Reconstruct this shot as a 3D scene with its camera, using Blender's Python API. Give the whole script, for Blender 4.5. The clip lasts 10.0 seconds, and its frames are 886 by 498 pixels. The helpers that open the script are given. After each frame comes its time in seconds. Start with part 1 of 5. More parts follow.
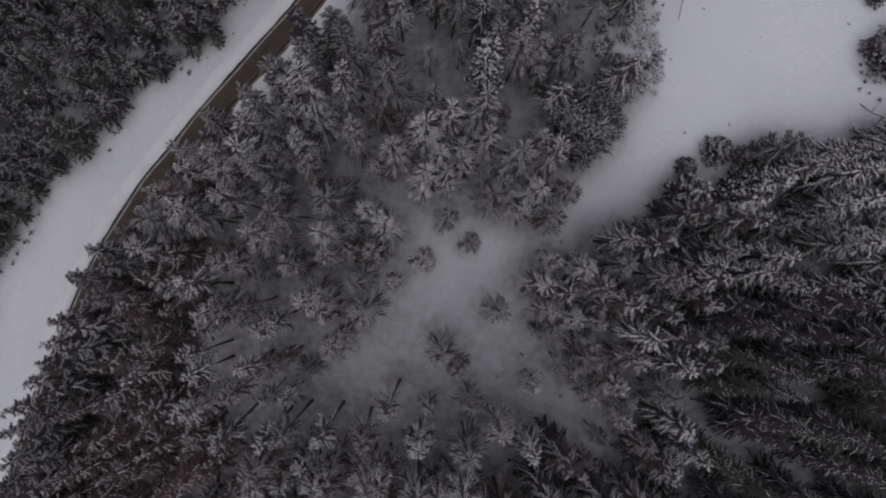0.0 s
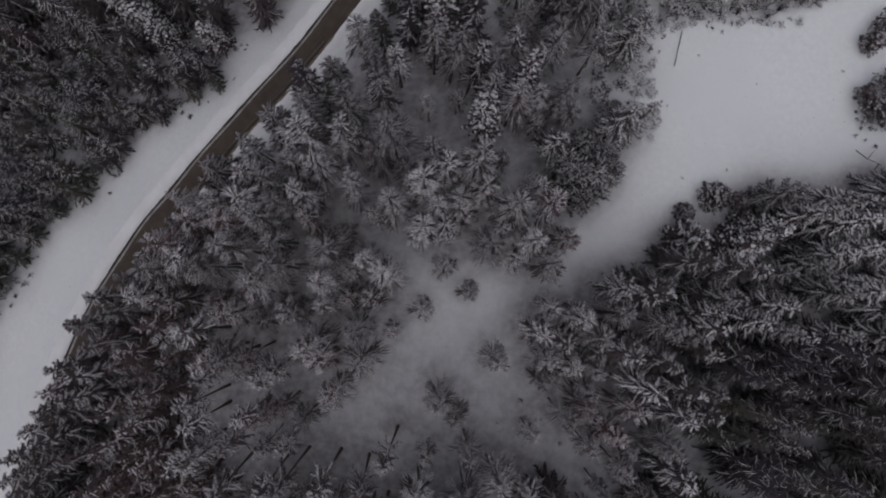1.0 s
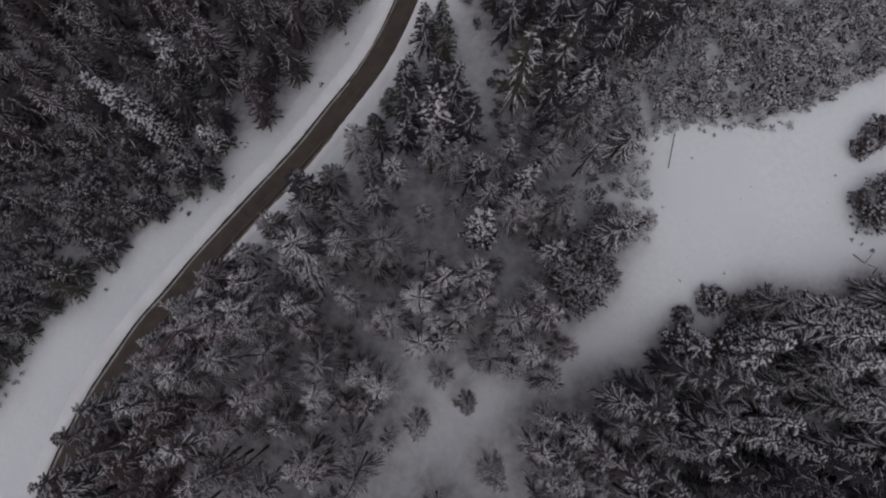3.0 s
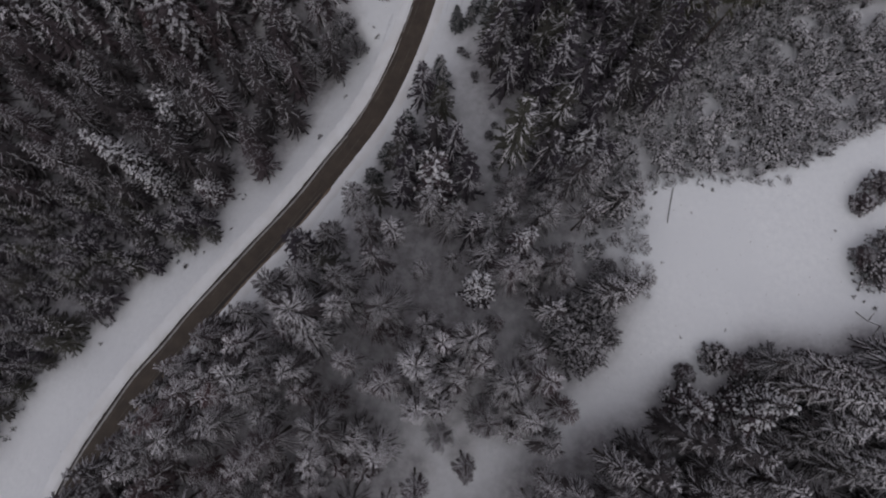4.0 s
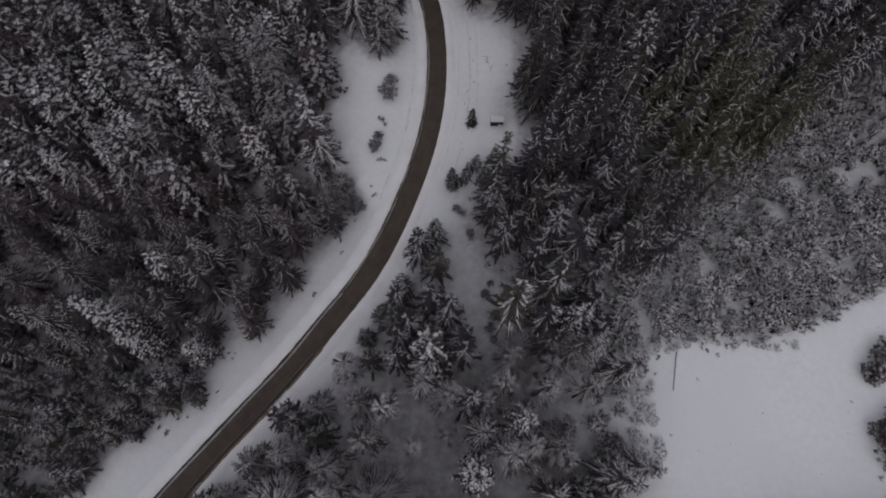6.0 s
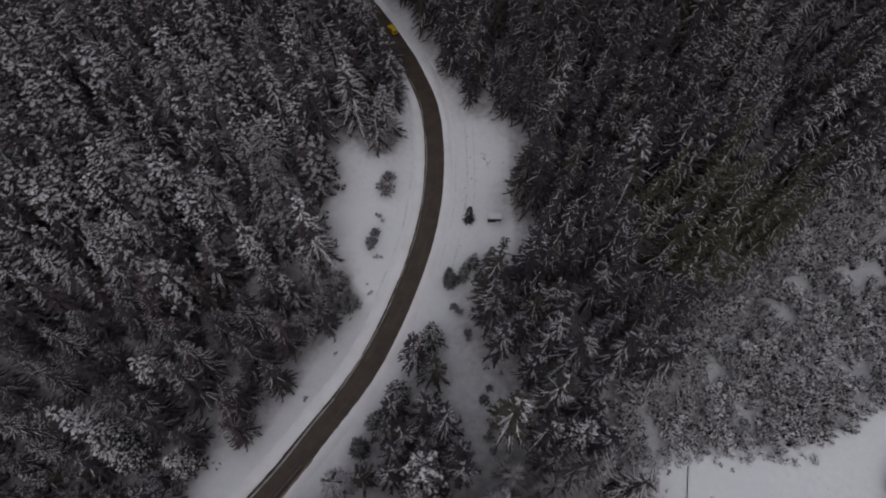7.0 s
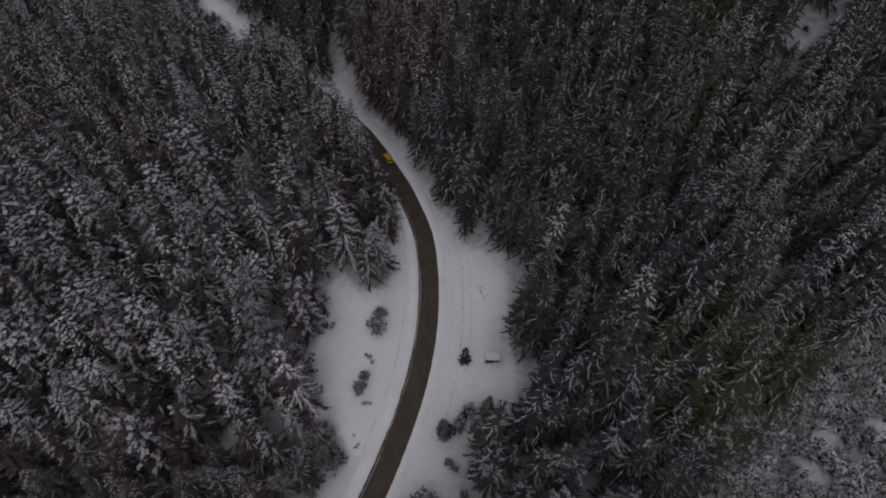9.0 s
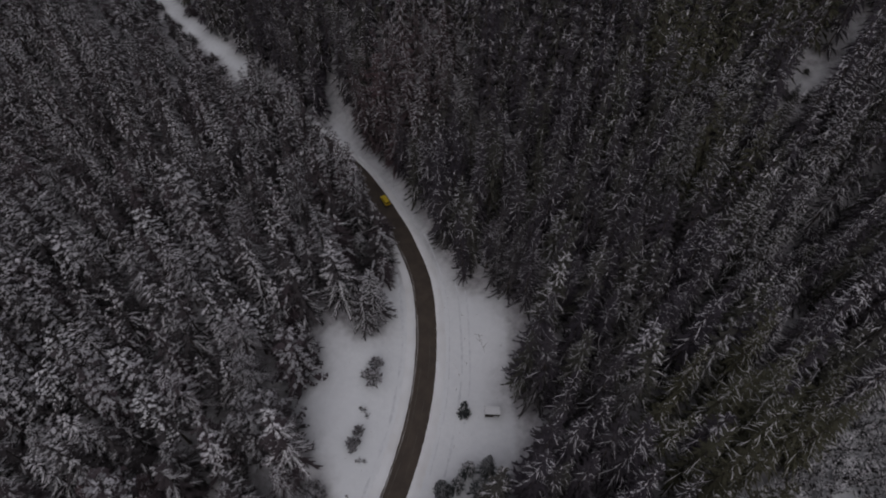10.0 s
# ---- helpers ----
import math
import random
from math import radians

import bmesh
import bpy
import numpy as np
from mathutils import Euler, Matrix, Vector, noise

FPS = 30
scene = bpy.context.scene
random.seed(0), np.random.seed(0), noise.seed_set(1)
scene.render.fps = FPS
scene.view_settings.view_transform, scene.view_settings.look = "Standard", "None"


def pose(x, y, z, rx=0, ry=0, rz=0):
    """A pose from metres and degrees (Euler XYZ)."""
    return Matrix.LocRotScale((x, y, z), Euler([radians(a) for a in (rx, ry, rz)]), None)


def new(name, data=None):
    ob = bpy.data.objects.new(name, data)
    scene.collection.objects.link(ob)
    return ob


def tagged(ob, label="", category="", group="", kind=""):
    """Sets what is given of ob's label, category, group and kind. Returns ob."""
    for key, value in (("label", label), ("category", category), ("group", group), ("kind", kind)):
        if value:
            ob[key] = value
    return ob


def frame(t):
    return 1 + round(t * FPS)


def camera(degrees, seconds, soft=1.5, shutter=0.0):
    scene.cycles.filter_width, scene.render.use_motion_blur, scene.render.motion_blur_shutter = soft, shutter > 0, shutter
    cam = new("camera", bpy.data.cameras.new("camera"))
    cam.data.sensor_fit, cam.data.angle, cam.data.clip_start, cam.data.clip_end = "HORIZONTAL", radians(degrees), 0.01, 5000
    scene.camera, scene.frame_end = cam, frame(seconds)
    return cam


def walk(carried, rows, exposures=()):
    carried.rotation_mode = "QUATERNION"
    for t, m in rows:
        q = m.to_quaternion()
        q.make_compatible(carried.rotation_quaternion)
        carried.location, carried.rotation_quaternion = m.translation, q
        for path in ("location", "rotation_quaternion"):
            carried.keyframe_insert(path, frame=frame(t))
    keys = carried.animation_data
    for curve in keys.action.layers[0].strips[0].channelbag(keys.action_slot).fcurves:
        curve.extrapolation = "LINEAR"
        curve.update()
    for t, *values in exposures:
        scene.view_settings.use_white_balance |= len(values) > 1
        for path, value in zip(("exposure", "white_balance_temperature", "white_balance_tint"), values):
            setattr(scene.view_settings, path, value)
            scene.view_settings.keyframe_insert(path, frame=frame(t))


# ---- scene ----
# camera and its flight
cam = camera(77.4, 10.0, soft=1.95)
METRES, EYE, TILT, LEAN, TURN = 70.0, 118.0, -89.3, -1.5, 0.0
ROWS = [
    (0.0, 0.0, 0.0, 0.0, 0.0, 0.0, -0.0),
    (0.5, 0.003, 0.0005, 0.0382, 0.03, 0.68, 0.05),
    (1.0, 0.0081, 0.0005, 0.083, 0.11, 1.86, 0.06),
    (1.5, 0.0117, -0.0003, 0.1233, 0.14, 2.92, 0.1),
    (2.0, 0.0171, -0.0005, 0.176, 0.22, 3.98, 0.13),
    (2.5, 0.0193, -0.0014, 0.2198, 0.22, 5.05, 0.17),
    (4.0, 0.0296, -0.0033, 0.3794, 0.29, 8.29, 0.32),
    (4.5, 0.0332, -0.0028, 0.4263, 0.3, 9.48, 0.36),
    (5.0, 0.0382, -0.0028, 0.4808, 0.35, 11.62, 0.39),
    (5.5, 0.043, -0.003, 0.5285, 0.39, 14.91, 0.42),
    (7.0, 0.0686, -0.0042, 0.6977, 0.71, 25.77, 0.45),
    (7.5, 0.0779, -0.0017, 0.7461, 0.82, 28.57, 0.44),
    (8.0, 0.0846, -0.0023, 0.8062, 0.87, 30.85, 0.5),
    (8.5, 0.0925, 0.0, 0.8551, 0.96, 32.91, 0.51),
    (9.0, 0.0988, 0.0037, 0.9059, 1.0, 35.06, 0.52),
    (9.5, 0.1031, 0.0079, 0.9487, 1.02, 36.82, 0.54),
    (10.0, 0.1059, 0.0146, 0.9926, 0.99, 38.1, 0.56),
]
walk(cam, [(t, pose(0, 0, EYE, TILT, LEAN, TURN) @ pose(METRES * x, METRES * y, METRES * z, 90 + pitch, roll, yaw)) for t, x, y, z, yaw, pitch, roll in ROWS],
     exposures=[(0.0, -0.5), (4.5, -0.5), (7.0, -0.62), (8.5, -0.69), (10.0, -0.74)])

# ---------------------------------------------------------------- light: overcast winter day
world = bpy.data.worlds.new("overcast")
scene.world = world
world.use_nodes = True
wn = world.node_tree
sky = wn.nodes.new("ShaderNodeTexSky")
sky.sky_type = "NISHITA"
sky.sun_disc = False
sky.sun_elevation, sky.sun_rotation = radians(38), radians(200)
sky.air_density, sky.dust_density, sky.ozone_density = 1.0, 6.0, 0.3
pale = wn.nodes.new("ShaderNodeHueSaturation")
pale.inputs["Saturation"].default_value = 0.2
cover = wn.nodes.new("ShaderNodeMix")
cover.data_type = "RGBA"
cover.inputs["Factor"].default_value = 0.75
cover.inputs["B"].default_value = (4.1, 3.95, 4.42, 1)
wn.links.new(sky.outputs[0], pale.inputs["Color"])
wn.links.new(pale.outputs[0], cover.inputs["A"])
wn.links.new(cover.outputs["Result"], wn.nodes["Background"].inputs[0])
wn.nodes["Background"].inputs[1].default_value = 0.15

sun = new("sun", bpy.data.lights.new("sun", "SUN"))
sun.data.energy, sun.data.angle, sun.data.color = 0.5, radians(60), (1.0, 0.97, 0.95)
sun.rotation_euler = (radians(25), 0, radians(20))

# ---------------------------------------------------------------- materials


def material(name, rough=0.8):
    m = bpy.data.materials.new(name)
    m.use_nodes = True
    b = m.node_tree.nodes["Principled BSDF"]
    b.inputs["Roughness"].default_value = rough
    b.inputs["Specular IOR Level"].default_value = 0.25
    return m, m.node_tree, b


def noise_mix(nt, scale, low, high, a, b, detail=4.0, coord="Object", rough=0.6):
    """A colour socket that goes from a to b by a noise of that scale between the levels low and high."""
    tc = nt.nodes.new("ShaderNodeTexCoord")
    n = nt.nodes.new("ShaderNodeTexNoise")
    n.inputs["Scale"].default_value, n.inputs["Detail"].default_value, n.inputs["Roughness"].default_value = scale, detail, rough
    nt.links.new(tc.outputs[coord], n.inputs["Vector"])
    r = nt.nodes.new("ShaderNodeMapRange")
    r.inputs["From Min"].default_value, r.inputs["From Max"].default_value = low, high
    nt.links.new(n.outputs["Fac"], r.inputs["Value"])
    mix = nt.nodes.new("ShaderNodeMix")
    mix.data_type = "RGBA"
    nt.links.new(r.outputs[0], mix.inputs["Factor"])
    for sock, c in ((mix.inputs["A"], a), (mix.inputs["B"], b)):
        if isinstance(c, tuple):
            sock.default_value = (*c, 1)
        else:
            nt.links.new(c, sock)
    return mix.outputs["Result"]


def bump(nt, bsdf, scale, strength, distance=0.1, coord="Object"):
    tc = nt.nodes.new("ShaderNodeTexCoord")
    n = nt.nodes.new("ShaderNodeTexNoise")
    n.inputs["Scale"].default_value, n.inputs["Detail"].default_value = scale, 5
    nt.links.new(tc.outputs[coord], n.inputs["Vector"])
    b = nt.nodes.new("ShaderNodeBump")
    b.inputs["Strength"].default_value, b.inputs["Distance"].default_value = strength, distance
    nt.links.new(n.outputs["Fac"], b.inputs["Height"])
    nt.links.new(b.outputs[0], bsdf.inputs["Normal"])


def plain(name, colour, other=None, scale=3.0, rough=0.8, metal=0.0, bumps=0.0):
    m, nt, b = material(name, rough)
    b.inputs["Metallic"].default_value = metal
    other = other or tuple(0.7 * c for c in colour)
    nt.links.new(noise_mix(nt, scale, 0.35, 0.65, colour, other), b.inputs["Base Color"])
    if bumps:
        bump(nt, b, scale * 4, bumps)
    return m


def tree_tone(nt, turn):
    """A number from 0 to 1 that differs from tree to tree."""
    at = nt.nodes.new("ShaderNodeAttribute")
    at.attribute_name = "tone"
    info = nt.nodes.new("ShaderNodeObjectInfo")
    add = nt.nodes.new("ShaderNodeMath")
    add.operation = "ADD"
    nt.links.new(at.outputs["Fac"], add.inputs[0])
    nt.links.new(info.outputs["Random"], add.inputs[1])
    mul = nt.nodes.new("ShaderNodeMath")
    mul.operation = "MULTIPLY"
    mul.inputs[1].default_value = turn
    nt.links.new(add.outputs[0], mul.inputs[0])
    fr = nt.nodes.new("ShaderNodeMath")
    fr.operation = "FRACT"
    nt.links.new(mul.outputs[0], fr.inputs[0])
    return fr.outputs[0]


def by_tree(nt, turn, low, high, a, b):
    """A colour between a and b that differs from tree to tree."""
    rng = nt.nodes.new("ShaderNodeMapRange")
    rng.inputs["From Min"].default_value, rng.inputs["From Max"].default_value = low, high
    nt.links.new(tree_tone(nt, turn), rng.inputs["Value"])
    mix = nt.nodes.new("ShaderNodeMix")
    mix.data_type = "RGBA"
    nt.links.new(rng.outputs[0], mix.inputs["Factor"])
    for sock, c in ((mix.inputs["A"], a), (mix.inputs["B"], b)):
        if isinstance(c, tuple):
            sock.default_value = (*c, 1)
        else:
            nt.links.new(c, sock)
    return mix.outputs["Result"]


def needle_material(name, colour, other, scale, odd):
    """Needles in two shades, with some trees turned towards an odd third one."""
    m, nt, b = material(name, 0.85)
    base = noise_mix(nt, scale, 0.35, 0.65, colour, other)
    nt.links.new(by_tree(nt, 1.0, 0.5, 1.0, base, odd), b.inputs["Base Color"])
    return m


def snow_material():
    """Snow; round the trees its colour darkens for fallen needles and painted-in shade."""
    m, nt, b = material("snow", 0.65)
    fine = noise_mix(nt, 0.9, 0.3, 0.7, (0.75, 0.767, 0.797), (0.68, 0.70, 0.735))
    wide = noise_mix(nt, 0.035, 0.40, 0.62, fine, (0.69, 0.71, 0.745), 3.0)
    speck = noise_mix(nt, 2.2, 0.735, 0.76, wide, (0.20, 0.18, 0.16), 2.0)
    # dark floor colour: thin littered snow with tree shade mixed in
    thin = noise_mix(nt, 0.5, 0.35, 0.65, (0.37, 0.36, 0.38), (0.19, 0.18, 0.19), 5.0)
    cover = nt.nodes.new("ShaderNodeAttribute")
    cover.attribute_name = "litter_shade"
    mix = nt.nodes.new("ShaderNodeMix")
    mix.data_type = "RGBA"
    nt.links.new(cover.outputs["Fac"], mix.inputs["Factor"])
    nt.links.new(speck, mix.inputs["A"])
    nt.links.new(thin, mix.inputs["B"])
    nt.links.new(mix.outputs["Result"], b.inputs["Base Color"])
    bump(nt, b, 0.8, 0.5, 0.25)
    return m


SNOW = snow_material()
BANK = plain("ploughed_snow", (0.71, 0.72, 0.75), (0.64, 0.64, 0.655), 0.16, 0.7, bumps=0.4)
ASPHALT = plain("wet_asphalt", (0.066, 0.051, 0.040), (0.045, 0.035, 0.028), 0.3, 0.5, bumps=0.15)
TRACK = plain("pressed_snow_shade", (0.65, 0.665, 0.70), (0.53, 0.545, 0.58), 0.8, 0.7)
SLUSH = plain("slush", (0.33, 0.32, 0.32), (0.20, 0.19, 0.185), 0.5, 0.5)
WET = plain("dark_wet_asphalt", (0.030, 0.025, 0.023), (0.022, 0.019, 0.018), 0.6, 0.35)
SOIL = plain("gravel_soil", (0.13, 0.090, 0.066), (0.20, 0.165, 0.14), 0.7, 0.9)
DAMP = plain("dirty_slush", (0.10, 0.088, 0.078), (0.065, 0.055, 0.048), 0.8, 0.5)
NEEDLES = needle_material("spruce_needles", (0.034, 0.030, 0.033), (0.055, 0.048, 0.051), 0.8, (0.058, 0.044, 0.050))
GREEN = needle_material("green_needles", (0.030, 0.025, 0.033), (0.045, 0.039, 0.045), 0.06, (0.047, 0.046, 0.037))
OLIVE = needle_material("olive_needles", (0.040, 0.038, 0.024), (0.056, 0.053, 0.034), 0.3, (0.050, 0.050, 0.034))
RED_NEEDLES = needle_material("reddish_needles", (0.042, 0.031, 0.034), (0.058, 0.044, 0.048), 0.3, (0.070, 0.044, 0.048))
PINE_GREEN = plain("young_green_needles", (0.024, 0.028, 0.030), (0.038, 0.042, 0.043), 1.0, 0.85)
BARK = plain("bark", (0.075, 0.060, 0.052), (0.045, 0.037, 0.033), 2.5, 0.9, bumps=0.5)


def frost_material(name, a, b_, lo, hi):
    m, nt, b = material(name, 0.75)
    grain = noise_mix(nt, 2.6, 0.38, 0.62, a, b_, 3.0)
    patch = noise_mix(nt, 0.07, lo, hi, grain, tuple(0.5 * c for c in a), 3.0)
    nt.links.new(by_tree(nt, 7.31, 0.1, 1.0, patch, tuple(0.32 * c for c in a)), b.inputs["Base Color"])
    return m


FROST = frost_material("frosted_twigs", (0.72, 0.71, 0.755), (0.40, 0.39, 0.41), 0.5, 0.78)
NEAR_FROST = frost_material("frosted_boughs", (0.70, 0.69, 0.73), (0.40, 0.39, 0.41), 0.5, 0.78)
THIN_FROST = frost_material("thin_frost", (0.80, 0.79, 0.83), (0.50, 0.49, 0.51), 0.5, 0.8)
HEAVY = plain("snow_laden_twigs", (0.66, 0.66, 0.69), (0.40, 0.40, 0.42), 2.0, 0.7)
GREY_FROST = frost_material("grey_rime", (0.56, 0.55, 0.58), (0.30, 0.29, 0.31), 0.5, 0.8)
RIME = frost_material("white_rime", (0.86, 0.85, 0.89), (0.42, 0.41, 0.43), 0.5, 0.8)
TWIG = plain("bare_twigs", (0.050, 0.044, 0.047), (0.030, 0.027, 0.029), 1.5, 0.9)

# ---------------------------------------------------------------- plan: road, slopes, clearings
ROAD = [(-112, -110, -11), (-96.5, -62, -11), (-85.3, -28, -11), (-75.2, -3, -11), (-65.5, 13.5, -11), (-56.3, 25.3, -10.8), (-44.7, 39.3, -10.5),
        (-32.2, 53.5, -10.5), (-20.5, 68.5, -10.5), (-10.6, 83, -10.5), (-2.6, 101.5, -10.5), (2.8, 120.5, -10.5), (4.8, 139.5, -10.3),
        (3.4, 159.5, -10), (-2.2, 176, -9.7), (-6.9, 185.5, -9.5), (-12.7, 195.8, -9.3), (-21, 207.5, -9), (-46, 235, -8), (-67, 265, -6.5), (-94.5, 294.5, -4),
        (-116.5, 319.5, -2), (-157, 364, 2)]
HALF_ROAD = 2.9


def spline(points, n):
    p = np.array(points, float)
    q = np.vstack([2 * p[0] - p[1], p, 2 * p[-1] - p[-2]])
    out = []
    for i in range(1, len(q) - 2):
        a, b, c, d = q[i - 1:i + 3]
        for k in range(n):
            t = k / n
            out.append(0.5 * (2 * b + (c - a) * t + (2 * a - 5 * b + 4 * c - d) * t * t + (3 * b - a - 3 * c + d) * t ** 3))
    out.append(p[-1])
    return np.array(out)


LINE = spline(ROAD, 6)


def road_offset(x, y):
    """Signed distance from the road's middle (east and south of it positive) and the road's height there."""
    best, side, height = np.full(x.shape, 1e9), np.zeros(x.shape), np.zeros(x.shape)
    for a, b in zip(LINE[:-1], LINE[1:]):
        d = b[:2] - a[:2]
        t = np.clip(((x - a[0]) * d[0] + (y - a[1]) * d[1]) / (d @ d), 0, 1)
        ex, ey = x - a[0] - t * d[0], y - a[1] - t * d[1]
        r = np.hypot(ex, ey)
        near = r < best
        best = np.where(near, r, best)
        side = np.where(near, np.where(d[1] * ex - d[0] * ey > 0, r, -r), side)
        height = np.where(near, a[2] + t * (b[2] - a[2]), height)
    return side, height


def roll_noise(x, y, wave, seed):
    """Smooth rolling unevenness from a few crossed waves."""
    r = np.random.RandomState(seed)
    z = np.zeros(x.shape)
    for _ in range(7):
        a, f, p = r.uniform(0, 6.28), r.uniform(0.6, 1.7) / wave, r.uniform(0, 6.28)
        z += np.sin(6.28 * f * (x * math.cos(a) + y * math.sin(a)) + p) / 7
    return z


def ease(v, a, b):
    """From 0 at a to 1 at b, smoothly."""
    t = np.clip((v - a) / (b - a), 0, 1)
    return t * t * (3 - 2 * t)


def ground_height(x, y):
    x, y = np.asarray(x, float), np.asarray(y, float)
    d, z = road_offset(x, y)
    # a level shelf beside the bend, before the slope falls to the valley
    shelf = 21 * ease(y, 98, 112) * (1 - ease(y, 152, 168))
    right, left = np.clip(d - 10, 0, 400), np.maximum(0, -d - 5 - shelf)
    rise = 0.125 + 0.055 * ease(y, 0, 34)
    z = z + rise * np.minimum(right, 160) - 9.5 * (1 - np.exp(-left / 13)) - 0.03 * np.minimum(left, 150)
    z = z + 1.6 * ease(-d, 6, 16) * ease(y, 98, 112) * (1 - ease(y, 152, 168)) + 5 * ease(-d, 10, 40) * ease(y, 118, 155)
    north = np.clip(y - 135, 0, 260)
    z = z + np.where(d > 0, 0.22, 0.14) * np.clip((np.abs(d) - 5) / 38, 0, 1) * north
    z = z - 4 * np.exp(-((x - 88) ** 2 + (y - 105) ** 2) / 900)
    off = np.clip((np.abs(d) - 4) / 8, 0, 1)
    z = z + off * (0.5 * roll_noise(x, y, 22, 3) + 0.22 * roll_noise(x, y, 7, 4))
    return z - 0.25 * np.clip((4.2 - np.abs(d)) / 1.2, 0, 1)


def height_at(x, y):
    return float(ground_height(np.array([x]), np.array([y]))[0])


def inside(poly, x, y):
    """Which of the points x, y lie in the polygon."""
    res = np.zeros(x.shape, bool)
    for (ax, ay), (bx, by) in zip(poly, poly[1:] + poly[:1]):
        cut = (ay > y) != (by > y)
        res ^= cut & (x < (bx - ax) * (y - ay) / ((by - ay) or 1e-9) + ax)
    return res


# what the flight looks over, with some more round it
SEEN = [(-128, -78), (112, -78), (116, 60), (130, 110), (155, 175), (182, 250), (165, 280), (20, 292), (-60, 305), (-150, 350), (-200, 325), (-158, 190), (-128, 90)]
CORRIDOR = [(-140, -110), (-122, -50), (-112, -15), (-103, 5), (-97, 13), (-86, 24), (-75, 35), (-67, 42), (-60, 48), (-51, 52), (-49, 64), (-34, 69),
            (-26, 81), (-20, 97), (-14.1, 105.8), (-14.8, 110.7), (-21, 112.7), (-28.9, 125.8), (-24.7, 128.7), (-23.7, 137.7), (-18.8, 145.2),
            (-14.5, 140.8), (-5.6, 142), (-5.7, 155.4), (-8, 173), (-15, 188), (-22, 201), (-27, 217), (-31.5, 235), (-28.5, 240), (-23.8, 231), (-17.3, 216.3), (-6.3, 201.8),
            (1.5, 187.5), (6.8, 174.5), (13.2, 162), (14.3, 156.5), (26.2, 152.5), (26.4, 138), (26.0, 122), (24.8, 108), (18, 103), (9, 101), (4, 93), (-4, 78), (-12,
            67), (-20, 56), (-27, 47), (-36, 38), (-44, 31), (-54, 19), (-64, 6), (-72, -8), (-80, -28), (-92, -62), (-106, -110)]
FIELD = [(25.7, 5.9), (31.5, 14.1), (38.4, 21.1), (45, 29), (46, 39), (43, 50), (55, 61), (62, 60), (72, 60), (80, 62), (86, 65), (93, 69), (110, 76),
         (140, 80), (160, 60), (140.4, 30.1), (110.7, 27.1), (93.6, 26.1), (75.6, 24.1), (64.4, 25.6), (58.8, 19.6), (49, 15.1), (38, 8), (29.9, 0.7),
         (24.8, -5.5), (23.8, -10.6), (25.9, -20), (32.3, -31.7), (20.8, -28.4), (10.3, -31.4), (-5.2, -37.4), (-16.4, -37.2), (-26.6, -28.8), (-13.3,
         -19.7), (-8.2, -8.4), (1, -0.2), (8.2, -1.3), (16.4, 2.8)]
THICKET = [(40, 58), (47, 60), (55, 62), (64, 62.3), (73, 60.5), (84, 64), (95, 70), (112, 77), (150, 82), (150, 130), (112, 126), (95, 118), (80, 105), (64, 96), (52, 86), (45, 76), (38, 62)]
FAR_TRACK = [(-61.5, 261), (-80, 279), (-114, 314), (-150, 357), (-155.5, 351.5), (-117.5, 307.7), (-84, 272.5), (-66, 255)]
GLADE_WEST = [(-47.3, -1.1), (-27.4, -4.2), (-19.4, -18.6), (-24.6, -34), (-35.7, -35.8), (-48.6, -32.5), (-52.4, -19.2)]
GLADE_EAST = [(10.2, -3.3), (19.6, -5.4), (24.9, -21.1), (38.7, -40.2), (30.3, -42.3), (17.6, -31.5), (11.3, -17.8)]
THICKET_GAPS = [(20.5, 101, 4.5, 4, 0), (83, 90, 3.2, 5.5, 0), (93, 78, 6, 2.6, 20), (50, 67, 2.2, 6.5, 10), (103, 99, 6, 3.5, 30), (56, 74, 3.5, 2, 40), (92, 70.5, 3.2, 1.8, 20), (66, 79, 2.6, 1.8, 0),
                (75, 90, 3.2, 1.6, 50), (90, 98, 5, 2.2, 35), (112, 88, 5, 3, 10), (70, 68, 3, 1.4, 15)]
# small gaps between the trees: centre, half length, half width, turn
GAPS = [(20.5, 101, 4.5, 4, 0), (1, 41.5, 11, 4.5, 0), (20.5, 32, 3.5, 8, -25), (-13, 24, 9, 3.5, -15), (54.6, -33, 12, 4, -38),
        (-21.1, 22, 6, 4, 30), (117, 207, 2.6, 8, -38), (130, 222, 1.8, 5, -38), (114.5, 166.5, 1.8, 4, -45), (-20.5, -24.7, 9, 4.5, 25), (-8.1, 11, 4, 3,
        0), (-3.1, 3.9, 5, 3, 0), (14.3, 1.8, 4, 3, 0), (-29.1, 21, 4, 2.5, 20), (-38.5, -11.3, 8, 4, 20), (-30.5, -16.4, 7, 3.5, 30), (-42.6, -26.5,
        7, 3.5, 30), (3, 3.9, 13, 4.5, 5), (-13, 27, 5, 3, 0), (-22, 13.5, 4, 3, 30), (-10.5, 11.5, 3.5, 3, 0), (-13.5, 39.5, 4, 3, 0)]


# an overgrown track from the road into the wood
TRAIL = [(6.5, 101), (15.5, 99), (17.5, 85), (22.5, 77), (19.5, 58), (13, 55), (8.5, 65), (9.5, 80)]


